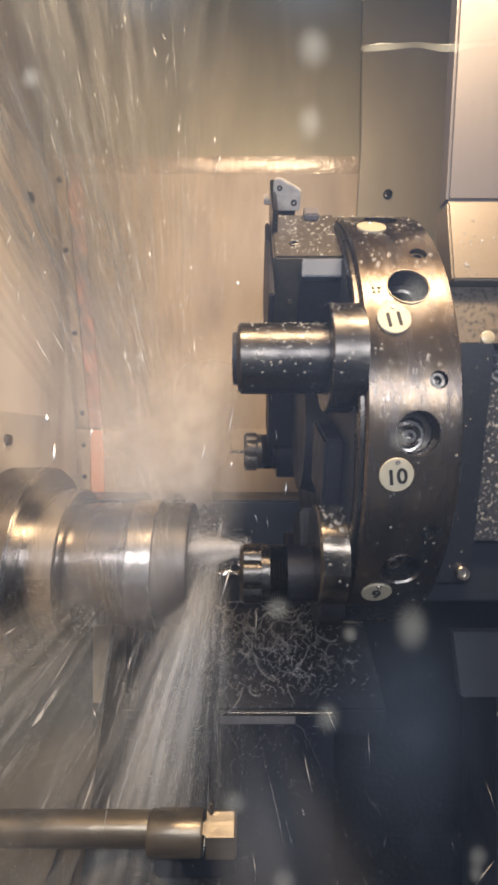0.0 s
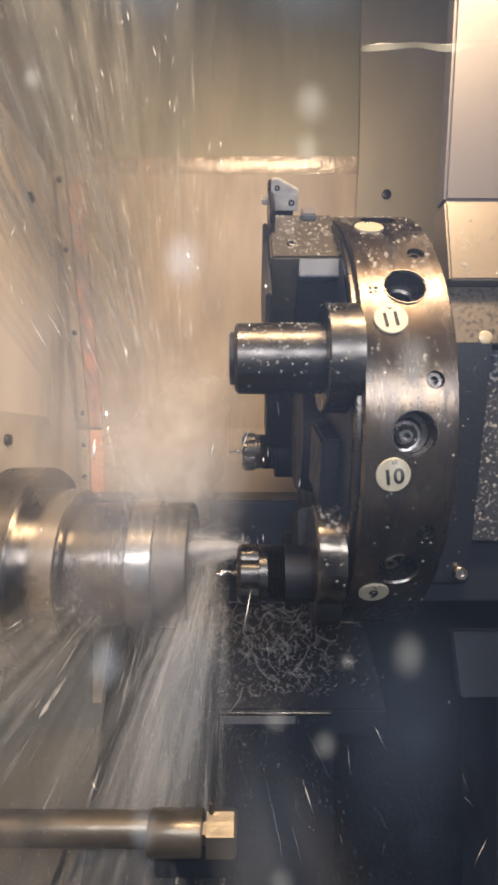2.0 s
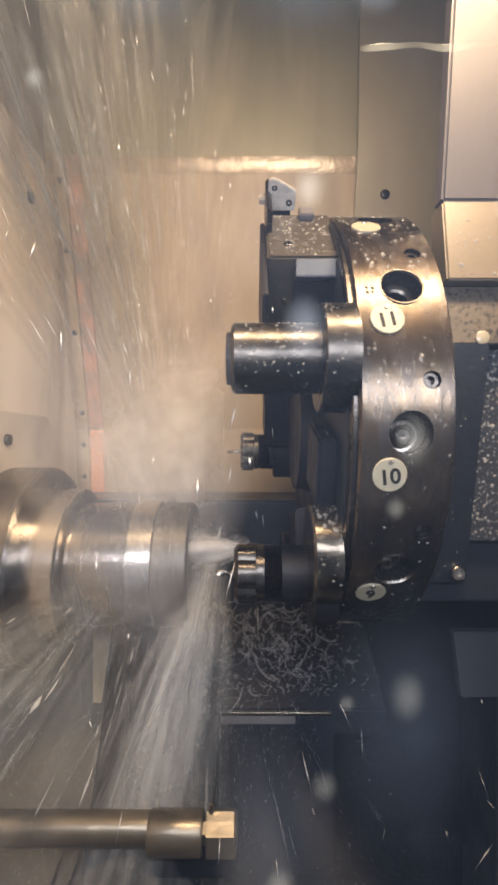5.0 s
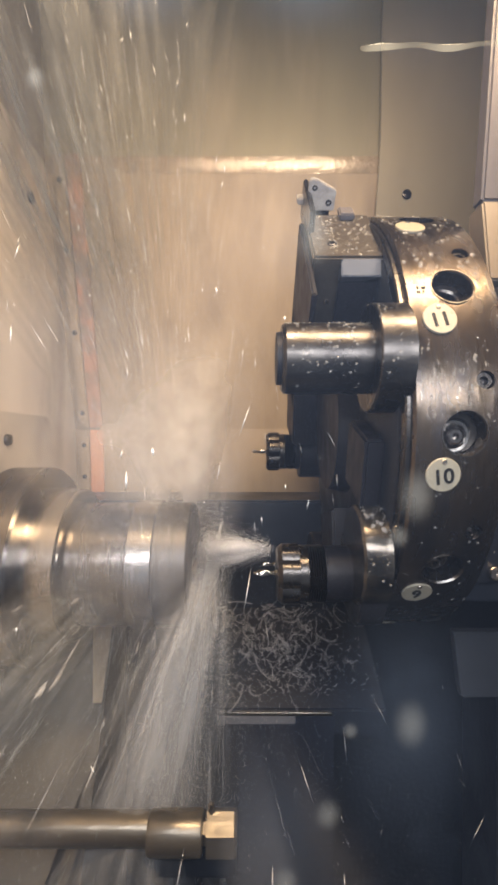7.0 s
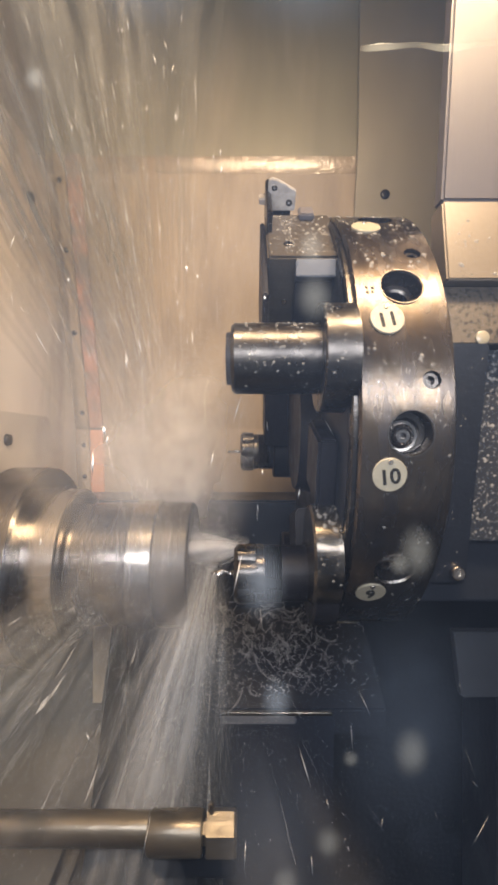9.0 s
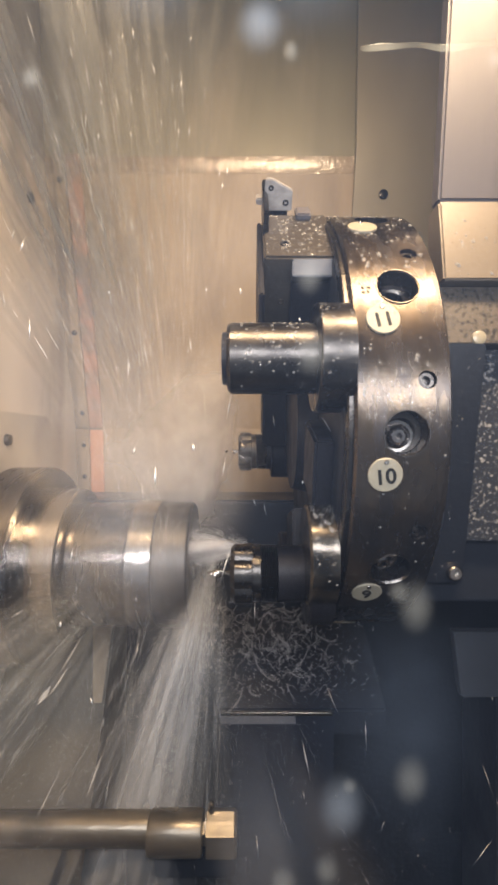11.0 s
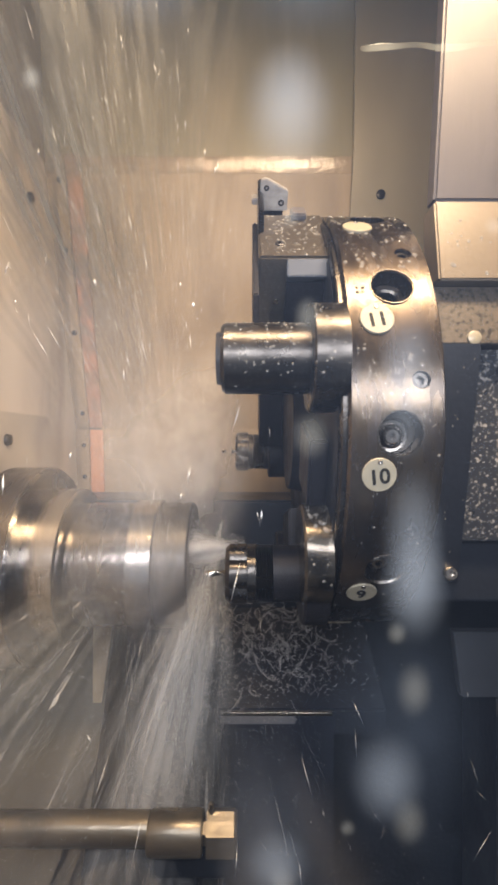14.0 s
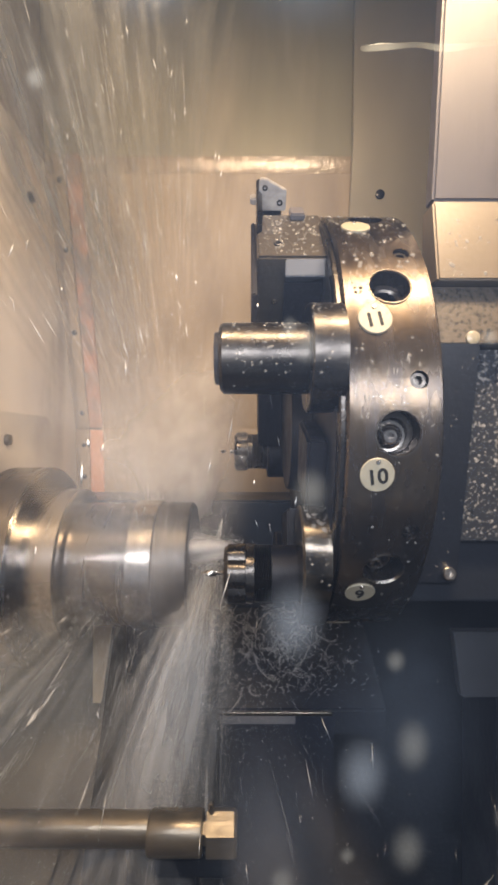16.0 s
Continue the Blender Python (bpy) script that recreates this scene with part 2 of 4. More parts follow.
def station(deg, x=0.0, v=0.0, u=0.0):
    """The frame of a turret station: x along the axis, y along the rim, z outwards."""
    s, c = math.sin(radians(deg)), math.cos(radians(deg))
    return Matrix(((1, 0, 0, 0), (0, s, -c, 0), (0, c, s, 0), (0, 0, 0, 1))) @ Matrix.Translation((x, v, u))


OUT = Matrix(((0, 1, 0, 0), (0, 0, 1, 0), (1, 0, 0, 0), (0, 0, 0, 1)))  # lathe axis -> outwards


# ---- enclosure ----
fold = [(0.6290, 0.3935)]
for k in range(9):
    a = radians(6.8 + 10.6 * k / 8)
    fold.append((fold[-1][0] + 0.0024 * math.sin(a), fold[-1][1] - 0.0024 * math.cos(a)))
wall_sheet("wall_north_upper", [(0.600, 0.80), (0.6290, 0.3936)], 0.02, -0.2815, 0.90, M_UPPER, "darker olive sheet above the fold")
wall_sheet("wall_fold", fold, 0.02, -0.2815, 0.90, M_FOLD, "wet glossy fold in the tan back wall")
wall_sheet("wall_north", [(fold[-1][0], fold[-1][1] - 0.0001), (0.745, 0.022)], 0.02, -0.2815, 0.90, M_WALL, "tan painted sheet-metal back wall, leaning")
wall_sheet("wall_back_lower", [(0.743, 0.022), (0.752, -0.12), (0.752, -0.62)], 0.02, -0.2815, 0.90, M_WALL, "tan painted lower back panel, splashed with coolant")
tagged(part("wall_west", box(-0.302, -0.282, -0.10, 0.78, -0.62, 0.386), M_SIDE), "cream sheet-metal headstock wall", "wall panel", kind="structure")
tagged(part("wall_west_upper", box(-0.302, -0.2825, -0.10, 0.78, 0.3865, 0.80), M_WEST_UP), "upper headstock wall in a shaded tan", "wall panel", kind="structure")
tagged(part("wall_east", box(0.90, 0.92, -0.10, 0.78, -0.62, 0.80), M_BLACK), "dark end wall of the enclosure", "wall panel", kind="structure")
tagged(part("ceiling", box(-0.302, 0.92, -0.10, 0.66, 0.80, 0.82), M_WALL_UP), "grey sheet-metal enclosure roof", "ceiling", kind="structure")
tagged(part("floor", box(-0.302, 0.92, -0.10, 0.78, -0.64, -0.62), M_BED), "dark oily chip tray at the bottom", "floor", kind="structure")

def leaning(bm, foot=0.0036, top=0.0085):
    """Shifts a corner piece along x, more towards its upper end."""
    for v in bm.verts:
        v.co.x += foot + (top - foot) * min(1.0, max(0.0, (v.co.z - 0.024) / 0.368))
    return bm


strip = thing("corner_strip", (0, 0, 0), "copper-coloured corner strip riveted down the headstock wall", "trim", kind="structure")
part("strip", leaning(prism([(0.620, 0.392), (0.735, 0.024), (0.742, 0.024), (0.627, 0.392)], -0.2595, -0.2395, 0.0012)), M_COPPER, strip)
part("strip", leaning(prism([(0.735, 0.020), (0.744, -0.10), (0.751, -0.10), (0.742, 0.020)], -0.2595, -0.2395, 0.0012)), M_ORANGE, strip, "brighter orange strip end")
part("flange", leaning(prism([(0.617, 0.392), (0.732, 0.024), (0.739, 0.024), (0.624, 0.392)], -0.2745, -0.2600, 0.0012)), M_WALL, strip, "tan riveted flange")
part("flange", leaning(prism([(0.731, 0.020), (0.741, -0.10), (0.748, -0.10), (0.738, 0.020)], -0.2745, -0.2600, 0.0012)), M_WALL, strip, "tan riveted flange")
for z in (0.36, 0.275, 0.165, 0.047, -0.004, -0.055):
    y = 0.620 + (0.392 - z) * 0.3125 - 0.004 if z > 0.022 else 0.7300 - (z - 0.02) * 0.08
    part("rivet", leaning(lathe([(-0.003, 0), (-0.003, 0.004), (0.0, 0.0035), (0.001, 0.002), (0.001, 0)], 14, Matrix.Translation((-0.268, y, z)) @ Matrix.Rotation(radians(-90), 4, "Z"))), M_HOLE, strip, "dark rivet")

plate = thing("headstock_plate", (0, 0, 0), "cream cover plate screwed to the headstock wall", "cover plate", kind="structure")
part("sheet", prism([(0.30, 0.035), (0.62, 0.035), (0.64, 0.02), (0.64, -0.20), (0.30, -0.20)], -0.2815, -0.2725, 0.0015), M_PLATE, plate)
for y, z in ((0.515, 0.003), (0.588, 0.315), (0.36, 0.25)):
    part("screw", lathe([(-0.0, 0), (0.0, 0.007), (0.004, 0.006), (0.005, 0.003), (0.005, 0)], 16, Matrix.Translation((-0.2818 if z > 0.1 else -0.2725, y, z))), M_HOLE, plate, "dark screw head")

apron = thing("headstock_apron", (0, 0, 0), "oily olive sheet apron sloping below the chuck", "guard panel", kind="structure")
part("sheet", prism([(0.56, -0.205), (0.474, -0.36), (0.33, -0.619), (0.338, -0.619), (0.482, -0.36), (0.568, -0.205)], -0.2814, -0.164), M_OLIVE, apron)
# Pale tapering wedge that paints the lit stretch along the apron's edge.
edge = prism([(0.557, -0.2045), (0.5093, -0.290), (0.511, -0.290), (0.5588, -0.2045)], -0.190, -0.1642, 0.0004)
for v in edge.verts:
    if v.co.x < -0.18:
        v.co.x += 0.016 * min(1.0, (-0.2045 - v.co.z) / 0.0855)
part("lit_edge", edge, M_WALL, apron, "pale wedge for the lit edge of the apron")
part("edge_fold", prism([(0.558, -0.2045), (0.472, -0.36), (0.328, -0.619), (0.60, -0.619), (0.60, -0.2045)], -0.1638, -0.161), M_OLIVE, apron)

# ---- bed ----
bed = thing("machine_bed", (0, 0, 0), "black cast machine bed under the turret", "machine bed", kind="structure")
part("bed_face", prism([(0.62, -0.0785), (0.73, -0.0785), (0.73, -0.62), (0.62, -0.62)], -0.2815, 0.899, 0.003), M_BED, bed)
part("ledge", prism([(0.6195, -0.222), (0.500, -0.292), (0.500, -0.32), (0.6195, -0.26)], -0.035, 0.150, 0.002), M_BED, bed)
box_cover = thing("bed_cover", (0, 0, 0), "dark blue-grey guard box with a bright folded top edge", "guard")
part("body", box(-0.031, 0.092, 0.4955, 0.4992, -0.62, -0.2955, 0.001), M_NAVY, box_cover)
part("top_edge", box(-0.031, 0.090, 0.4940, 0.4994, -0.2953, -0.2918, 0.0006), M_STEEL, box_cover, "bright folded edge")
part("front_lip", box(-0.031, 0.050, 0.4938, 0.4952, -0.3040, -0.2958, 0.0004), M_TIN, box_cover, "grey folded lip")
side_box = thing("grey_guard", (0, 0, 0), "dark blue-grey sheet guard beneath the turret", "guard")
part("front_plate", prism([(0.500, -0.207), (0.4805, -0.268), (0.4925, -0.268), (0.512, -0.207)], 0.2235, 0.50, 0.001), M_SLATE, side_box)
part("foot", box(0.26, 0.48, 0.480, 0.56, -0.62, -0.2685, 0.002), M_BED, side_box)

# ---- spindle ----
spindle = thing("spindle", (0, 0.469, -0.1231), "rotating steel chuck with a stepped turned workpiece", "chuck")
part("chuck_body", lathe([(-0.24, 0), (-0.24, 0.0975), (-0.203, 0.0975), (-0.200, 0.095), (-0.200, 0)], 96), M_CHUCK, spindle)
part("chuck_nose", lathe([(-0.1998, 0), (-0.1998, 0.0757), (-0.171, 0.0757), (-0.169, 0.0737), (-0.169, 0)], 96), M_STEEL, spindle)
part("workpiece_shank", lathe([(-0.1688, 0), (-0.1688, 0.058), (-0.1665, 0.0605), (-0.1132, 0.0605), (-0.1126, 0.059), (-0.1126, 0)], 96), M_CHUCK, spindle, "dull turned shank")
part("workpiece", lathe([(-0.1124, 0), (-0.1124, 0.0625), (-0.1112, 0.0636), (-0.0892, 0.0636), (-0.0882, 0.0626), (-0.0882, 0.020), (-0.10, 0.020), (-0.10, 0)], 96), M_STEEL, spindle, "bright turned ring")
part("workpiece_end", lathe([(-0.0880, 0), (-0.0880, 0.0615), (-0.058, 0.0615), (-0.056, 0.0595), (-0.056, 0.018), (-0.075, 0.018), (-0.075, 0)], 96), M_DULL, spindle, "dull grey workpiece end being drilled")

# ---- turret ----
turret = thing("turret", (0, 0.421, 0.018), "black twelve-station lathe turret with number plates", "turret")
R = 0.170
X0, X1 = 0.063, 0.117


def bored(bm, cutters):
    """Cuts the cutters out of a mesh and gives back the result."""
    obs = []
    for k in (bm, cutters):
        me = bpy.data.meshes.new("tmp")
        bmesh.ops.recalc_face_normals(k, faces=k.faces)
        k.to_mesh(me)
        k.free()
        obs.append(new("tmp", me))
    mod = obs[0].modifiers.new("cut", "BOOLEAN")
    mod.operation, mod.object, mod.solver = "DIFFERENCE", obs[1], "EXACT"
    dg = bpy.context.evaluated_depsgraph_get()
    res = bmesh.new()
    res.from_object(obs[0], dg)
    for o in obs:
        bpy.data.objects.remove(o)
    return res


cut = bmesh.new()
for i in range(12):
    big = lathe([(-0.030, 0), (-0.030, 0.0122), (0.01, 0.0122), (0.01, 0)], 32, station(25.6 + 30 * i, 0.0915, 0, R) @ OUT)
    small = lathe([(-0.012, 0), (-0.012, 0.0052), (0.01, 0.0052), (0.01, 0)], 20, station(35.6 + 30 * i, 0.103, 0, R) @ OUT)
    for k in (big, small):
        me = bpy.data.meshes.new("tmp")
        k.to_mesh(me)
        cut.from_mesh(me)
        k.free()
rim = lathe([(X0, 0), (X0, R - 0.002), (X0 + 0.0015, R), (X1 - 0.0015, R), (X1, R - 0.002), (X1, 0)], 180)
part("disc", bored(rim, cut), M_DISC, turret)
part("hub", lathe([(X0 - 0.02, 0), (X0 - 0.02, 0.06), (X0 - 0.001, 0.065), (X0 - 0.001, 0)], 48), M_OXIDE, turret)


def lettering(text, size, m, parent):
    cu = bpy.data.curves.new("number", "FONT")
    cu.body, cu.size, cu.align_x, cu.align_y, cu.extrude, cu.offset = text, size, "CENTER", "CENTER", 0.0002, 0.00027
    tmp = new("tmp", cu)
    dg = bpy.context.evaluated_depsgraph_get()
    bm = bmesh.new()
    bm.from_mesh(tmp.evaluated_get(dg).to_mesh())
    bpy.data.objects.remove(tmp)
    bm.transform(m)
    return part("number", bm, M_INK, parent, "black printed number", smooth=False)


for i in range(12):
    a = 17.8 - 30 * i
    n = (11 - i - 1) % 12 + 1
    plate = part("number_plate", lathe([(-0.001, 0), (-0.001, 0.0097), (0.0008, 0.0097), (0.0011, 0.0094), (0.0011, 0)], 40, station(a, 0.0804, 0, R) @ OUT), M_BADGE, turret, "round white enamel number plate")
    if n in (11, 10, 9):
        lettering(str(n), 0.0122, station(a, 0.0804, -0.0013, R + 0.0013) @ Matrix.Rotation(radians(8), 4, "Z"), plate)
    part("rivet", lathe([(0.001, 0), (0.001, 0.0016), (0.0017, 0.0012), (0.0017, 0.0004), (0.0012, 0)], 12, station(a, 0.0804, 0.0074, R) @ OUT), M_STEEL, plate)

# drill sleeve holder
h = 12.6
part("holder_flange", lathe([(0.0435, 0), (0.0435, 0.0315), (0.0445, 0.0325), (0.063, 0.0325), (0.063, 0)], 64, station(h, 0, 0, 0.1486)), M_HOLDER, turret)
part("sleeve", lathe([(-0.0082, 0), (-0.0082, 0.0195), (-0.0062, 0.0212), (0.044, 0.0212), (0.044, 0)], 64, station(h, 0, 0, 0.1486)), M_HOLDER, turret)
part("sleeve_cap", lathe([(-0.0112, 0.0), (-0.0112, 0.0155), (-0.0082, 0.016), (-0.0082, 0)], 48, station(h, 0, 0, 0.1486)), M_OXIDE, turret)


# Lower bore edges take brighter steel for the light their lips reflect.
for a in (25.6, -4.4, -34.4):
    ring = part("bore_ring", lathe([(-0.001, 0.0119), (-0.0006, 0.0121), (0.0004, 0.0126), (0.0004, 0.0130), (-0.001, 0.0132)], 48, station(a, 0.0915, 0, R) @ OUT), M_CHUCK if a < 0 else M_HOLDER, turret, "chamfered bore edge")
    part("bore_step", lathe([(-0.0285, 0.0070), (-0.0125, 0.0072), (-0.0115, 0.0085), (-0.0112, 0.0118), (-0.014, 0.0119), (-0.029, 0.0119)], 48, station(a, 0.0915, 0, R) @ OUT), M_HOLDER, ring, "machined step inside the bore")
    if a < 20:
        part("bore_screw", lathe([(-0.026, 0), (-0.026, 0.0096), (-0.0105, 0.0096), (-0.0095, 0.0090), (-0.0098, 0.0074), (-0.0085, 0.0070), (-0.0080, 0.0062), (-0.0088, 0.0052), (-0.0070, 0.0046), (-0.0064, 0.0038), (-0.0064, 0.0020), (-0.011, 0.0017), (-0.011, 0)], 32, station(a, 0.0890, -0.002, R) @ OUT), M_CHUCK, ring, "stepped clamping screw in the bore")
# Lower screws likewise: reflected light put in as a brighter steel.
for a in (35.6, 5.6, -24.4, -54.4, 65.6):
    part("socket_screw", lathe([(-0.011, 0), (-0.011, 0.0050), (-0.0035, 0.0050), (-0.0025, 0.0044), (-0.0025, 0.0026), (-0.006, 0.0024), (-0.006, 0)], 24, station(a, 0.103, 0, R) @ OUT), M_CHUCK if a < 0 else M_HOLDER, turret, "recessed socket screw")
part("edge_ring", lathe([(X0 - 0.0035, 0.160), (X0 - 0.0035, R - 0.0045), (X0 - 0.0025, R - 0.0035), (X0 - 0.0002, R - 0.0035), (X0 - 0.0002, 0.160)], 160), M_HOLDER, turret, "stepped bright face ring")
# Black sheet added over the disc's face to stand for its shade.
part("shade_plate", lathe([(X0 - 0.0042, 0), (X0 - 0.0042, 0.158), (X0 - 0.0036, 0.159), (X0 - 0.0036, 0)], 96), M_BLACK, turret, "black sheet for the shaded turret face")


def screw(x, v, u, r, m, parent):
    return part("screw", lathe([(-0.002, 0), (-0.002, r), (0.0006, r), (0.001, r * 0.8), (0.001, r * 0.45), (-0.001, r * 0.4), (-0.001, 0)], 18, m @ Matrix.Translation((x, v, u)) @ OUT), M_HOLE, parent, "dark socket screw")


S = station(42.6)
FRONT = Matrix(((1, 0, 0, 0), (0, 0, -1, 0), (0, 1, 0, 0), (0, 0, 0, 1)))  # outwards -> back along the rim
block = part("tool_block", box(0.0143, 0.0625, -0.007, 0.062, 0.09, 0.160, 0.0015, S), M_BLOCK, turret, "wet steel turning-tool block")
step = prism([(-0.0072, 0.1592), (-0.0155, 0.1510), (-0.0105, 0.144), (-0.0072, 0.144)], 0.0330, 0.0622, 0.0006)
for v in step.verts:
    if v.co.x > 0.05 and v.co.z < 0.149:
        v.co.x -= 0.014
step.transform(S)
part("block_step", step, M_SLATE, block, "grey chamfered step")
part("block_front", prism([(-0.0072, 0.1438), (-0.0100, 0.1438), (-0.0100, 0.10), (-0.0072, 0.10)], 0.0330, 0.0622, 0.0006, S), M_OXIDE, block)
part("side_plate", box(0.0105, 0.0141, -0.045, 0.060, 0.085, 0.155, 0.001, S), M_OXIDE, block)
screw(0.029, 0.012, 0.160, 0.0032, S, block)
part("screw", lathe([(0, 0), (0, 0.0022), (0.001, 0.0018), (0.001, 0)], 14, S @ Matrix.Translation((0.0268, -0.007, 0.128)) @ FRONT @ OUT), M_STEEL, block, "bright screw head")
shank = part("tool_shank", box(0.0147, 0.0185, 0.030, 0.094, 0.146, 0.1745, 0.001, S), M_HOLDER, turret, "square tool shank")
FLAT = Matrix(((0, 1, 0, 0), (1, 0, 0, 0), (0, 0, 1, 0), (0, 0, 0, 1)))  # an outline across the tool, drawn along the rim
tip = part("insert_plate", prism([(0.0164, 0.161), (0.0368, 0.161), (0.0368, 0.1755), (0.0225, 0.1828), (0.0182, 0.1835), (0.0164, 0.1815)], 0.066, 0.0698, 0.0007, S @ FLAT), M_CARBIDE, turret, "silver insert clamp plate at the tool tip")
for x, u, r in ((0.0208, 0.1772, 0.0020), (0.0320, 0.1670, 0.0023)):
    part("screw", lathe([(-0.002, 0), (-0.002, r), (0.0006, r), (0.001, r * 0.8), (0.001, r * 0.45), (-0.001, r * 0.4), (-0.001, 0)], 18, S @ Matrix.Translation((x, 0.066, u)) @ FRONT @ OUT), M_HOLE, tip, "dark socket screw")
part("clamp_body", box(0.0187, 0.0340, 0.0700, 0.0900, 0.140, 0.1720, 0.001, S), M_HOLDER, turret, "dark clamp body behind the insert plate")
part("insert", box(0.0100, 0.0200, 0.080, 0.0905, 0.160, 0.165, 0.0008, S), M_CARBIDE, turret)
part("spacer", box(0.0390, 0.0500, 0.050, 0.064, 0.1601, 0.1650, 0.001, S), M_COVER, turret, "pale grey spacer block")
for a in (102.6, 132.6, 162.6):
    part("tool_block", box(0.019, 0.0625, -0.042, 0.042, 0.06, 0.140, 0.002, station(a)), M_OXIDE, turret)


def twist_drill(x0, x1, r, m):
    """A fluted bit: a lens-shaped section twisted along x."""
    bm = bmesh.new()
    rings = []
    n = 40
    for i in range(n + 1):
        x, tw = x0 + (x1 - x0) * i / n, 7.0 * i / n
        k = min(1.0, 0.1 + i / 4)
        rings.append([bm.verts.new((x, k * (r * math.cos(q) * math.cos(tw) - 0.55 * r * math.sin(q) * math.sin(tw)), k * (r * math.cos(q) * math.sin(tw) + 0.55 * r * math.sin(q) * math.cos(tw)))) for q in [2 * math.pi * k2 / 12 for k2 in range(12)]])
    for a, b in zip(rings, rings[1:]):
        for i in range(12):
            bm.faces.new((a[i], a[(i + 1) % 12], b[(i + 1) % 12], b[i]))
    bm.faces.new(rings[0])
    bm.faces.new(rings[-1])
    bm.transform(m)
    return bm


def collet_chuck(a, x, r, nut_r, flange_r, x_flange):
    s = station(a, 0, 0, r)
    flange = part("holder_flange", lathe([(x_flange, 0), (x_flange, flange_r - 0.0015), (x_flange + 0.0015, flange_r), (0.0595, flange_r), (0.0595, 0)], 56, s), M_OXIDE, turret)
    part("collet_body", lathe([(x + 0.0322, 0), (x + 0.0322, nut_r * 0.9), (x_flange + 0.001, nut_r * 0.9), (x_flange + 0.001, 0)], 40, s), M_OXIDE, turret)
    nut = lathe([(x, 0.005), (x, nut_r - 0.003), (x + 0.003, nut_r), (x + 0.0145, nut_r), (x + 0.0150, nut_r * 0.9), (x + 0.0205, nut_r * 0.9), (x + 0.0205, 0.005)], 36)
    for v in nut.verts:
        q = math.atan2(v.co.z, v.co.y)
        rr = math.hypot(v.co.y, v.co.z)
        if rr > nut_r * 0.8 and v.co.x < x + 0.0147:
            f = 1.0 - 0.13 * max(0.0, math.cos(6 * q)) ** 2
            v.co.y, v.co.z = v.co.y * f, v.co.z * f
    nut.transform(s)
    part("collet_nut", nut, M_HOLDER, turret, "slotted collet nut")
    thread = [(x + 0.0206, 0.004)]
    for k in range(7):
        thread += [(x + 0.0207 + 0.0016 * k, nut_r * 0.86), (x + 0.0215 + 0.0016 * k, nut_r * 0.93)]
    part("thread", lathe(thread + [(x + 0.032, nut_r * 0.86), (x + 0.032, 0.004)], 40, s), M_HOLDER, turret, "wet screw thread behind the nut")
    part("drill_bit", twist_drill(x - 0.0165, x + 0.008, 0.0024, s), M_STEEL, turret, "bright twist drill")


collet_chuck(-47.4, -0.008, 0.1486, 0.0212, 0.0340, 0.043)
part("holder_shoulder", lathe([(0.0415, 0), (0.0415, 0.031), (0.043, 0.0325), (0.0592, 0.0325), (0.0592, 0)], 48, station(-47.4, 0, 0.0235, 0.1465)), M_OILY, turret, "wet oil-stained holder shoulder")
collet_chuck(-166, -0.0075, 0.118, 0.0225, 0.030, 0.030)
collet_chuck(-107.4, 0.002, 0.1486, 0.0212, 0.0325, 0.035)
part("tool_block", box(0.046, 0.0592, -0.024, 0.024, 0.08, 0.132, 0.002, station(-17.4)), M_OXIDE, turret)
part("tool_block", box(0.040, 0.0592, -0.030, 0.030, 0.08, 0.146, 0.002, station(-77.4)), M_OXIDE, turret)

for k, (v, w) in enumerate(((0.0, 0.0016), (0.0, 0.0022), (-0.0034, 0.0020), (-0.0030, 0.0014))):
    x = 0.0700 + 0.0032 * (k % 2)
    part("stamped_mark", box(x, x + w, v - 0.0009, v + 0.0009, -0.0004, 0.0002, 0, station(25.2, 0, 0, R)), M_INK, turret, "small stamped mark")

# turret housing
housing = thing("turret_housing", (0, 0, 0), "pale sheet-metal turret housing over a speckled dark base", "housing")
part("upper_cover", prism([(0.280, 0.62), (0.321, 0.31), (0.340, 0.1795), (0.356, 0.1795), (0.336, 0.31), (0.295, 0.62)], 0.1455, 0.42, 0.002), M_COVER, housing)
part("lower_cover", prism([(0.338, 0.1785), (0.329, 0.117), (0.36, 0.117), (0.36, 0.1785)], 0.145, 0.42, 0.0015), M_LAMPLIT_COVER, housing, "lower cover tinted tan for the lamp's reflection")
part("core", box(0.24, 0.42, 0.362, 0.50, -0.13, 0.45, 0.002), M_DEEP, housing)
part("base_plate", prism([(0.342, 0.1165), (0.334, 0.072), (0.36, 0.072), (0.36, 0.1165)], 0.125, 0.2005, 0.001), M_SPECK, housing, "speckled worn plate")
part("base_plate", prism([(0.343, 0.1165), (0.335, 0.072), (0.36, 0.072), (0.36, 0.1165)], 0.2015, 0.42, 0.001), M_SPECK, housing, "speckled worn plate")
part("plug", lathe([(-0.001, 0), (-0.001, 0.0052), (0.002, 0.0050), (0.0026, 0.0040), (0.0026, 0)], 24, Matrix.Translation((0.1725, 0.3352, 0.0765)) @ Matrix.Rotation(radians(-90), 4, "Z")), M_BADGE, housing, "white plastic plug")
part("side_plate", prism([(0.350, 0.0712), (0.362, -0.078), (0.372, -0.078), (0.36, 0.0712)], 0.150, 0.42, 0.001), M_WETPLATE, housing, "dark plate speckled with coolant")
part("base", box(0.130, 0.42, 0.374, 0.50, -0.13, 0.0708, 0.002), M_DEEP, housing)
guard = part("guard_plate", prism([(0.328, 0.0712), (0.366, -0.113), (0.372, -0.113), (0.334, 0.0712)], 0.121, 0.1755, 0.0015), M_DEEP, housing, "dark blue guard plate")
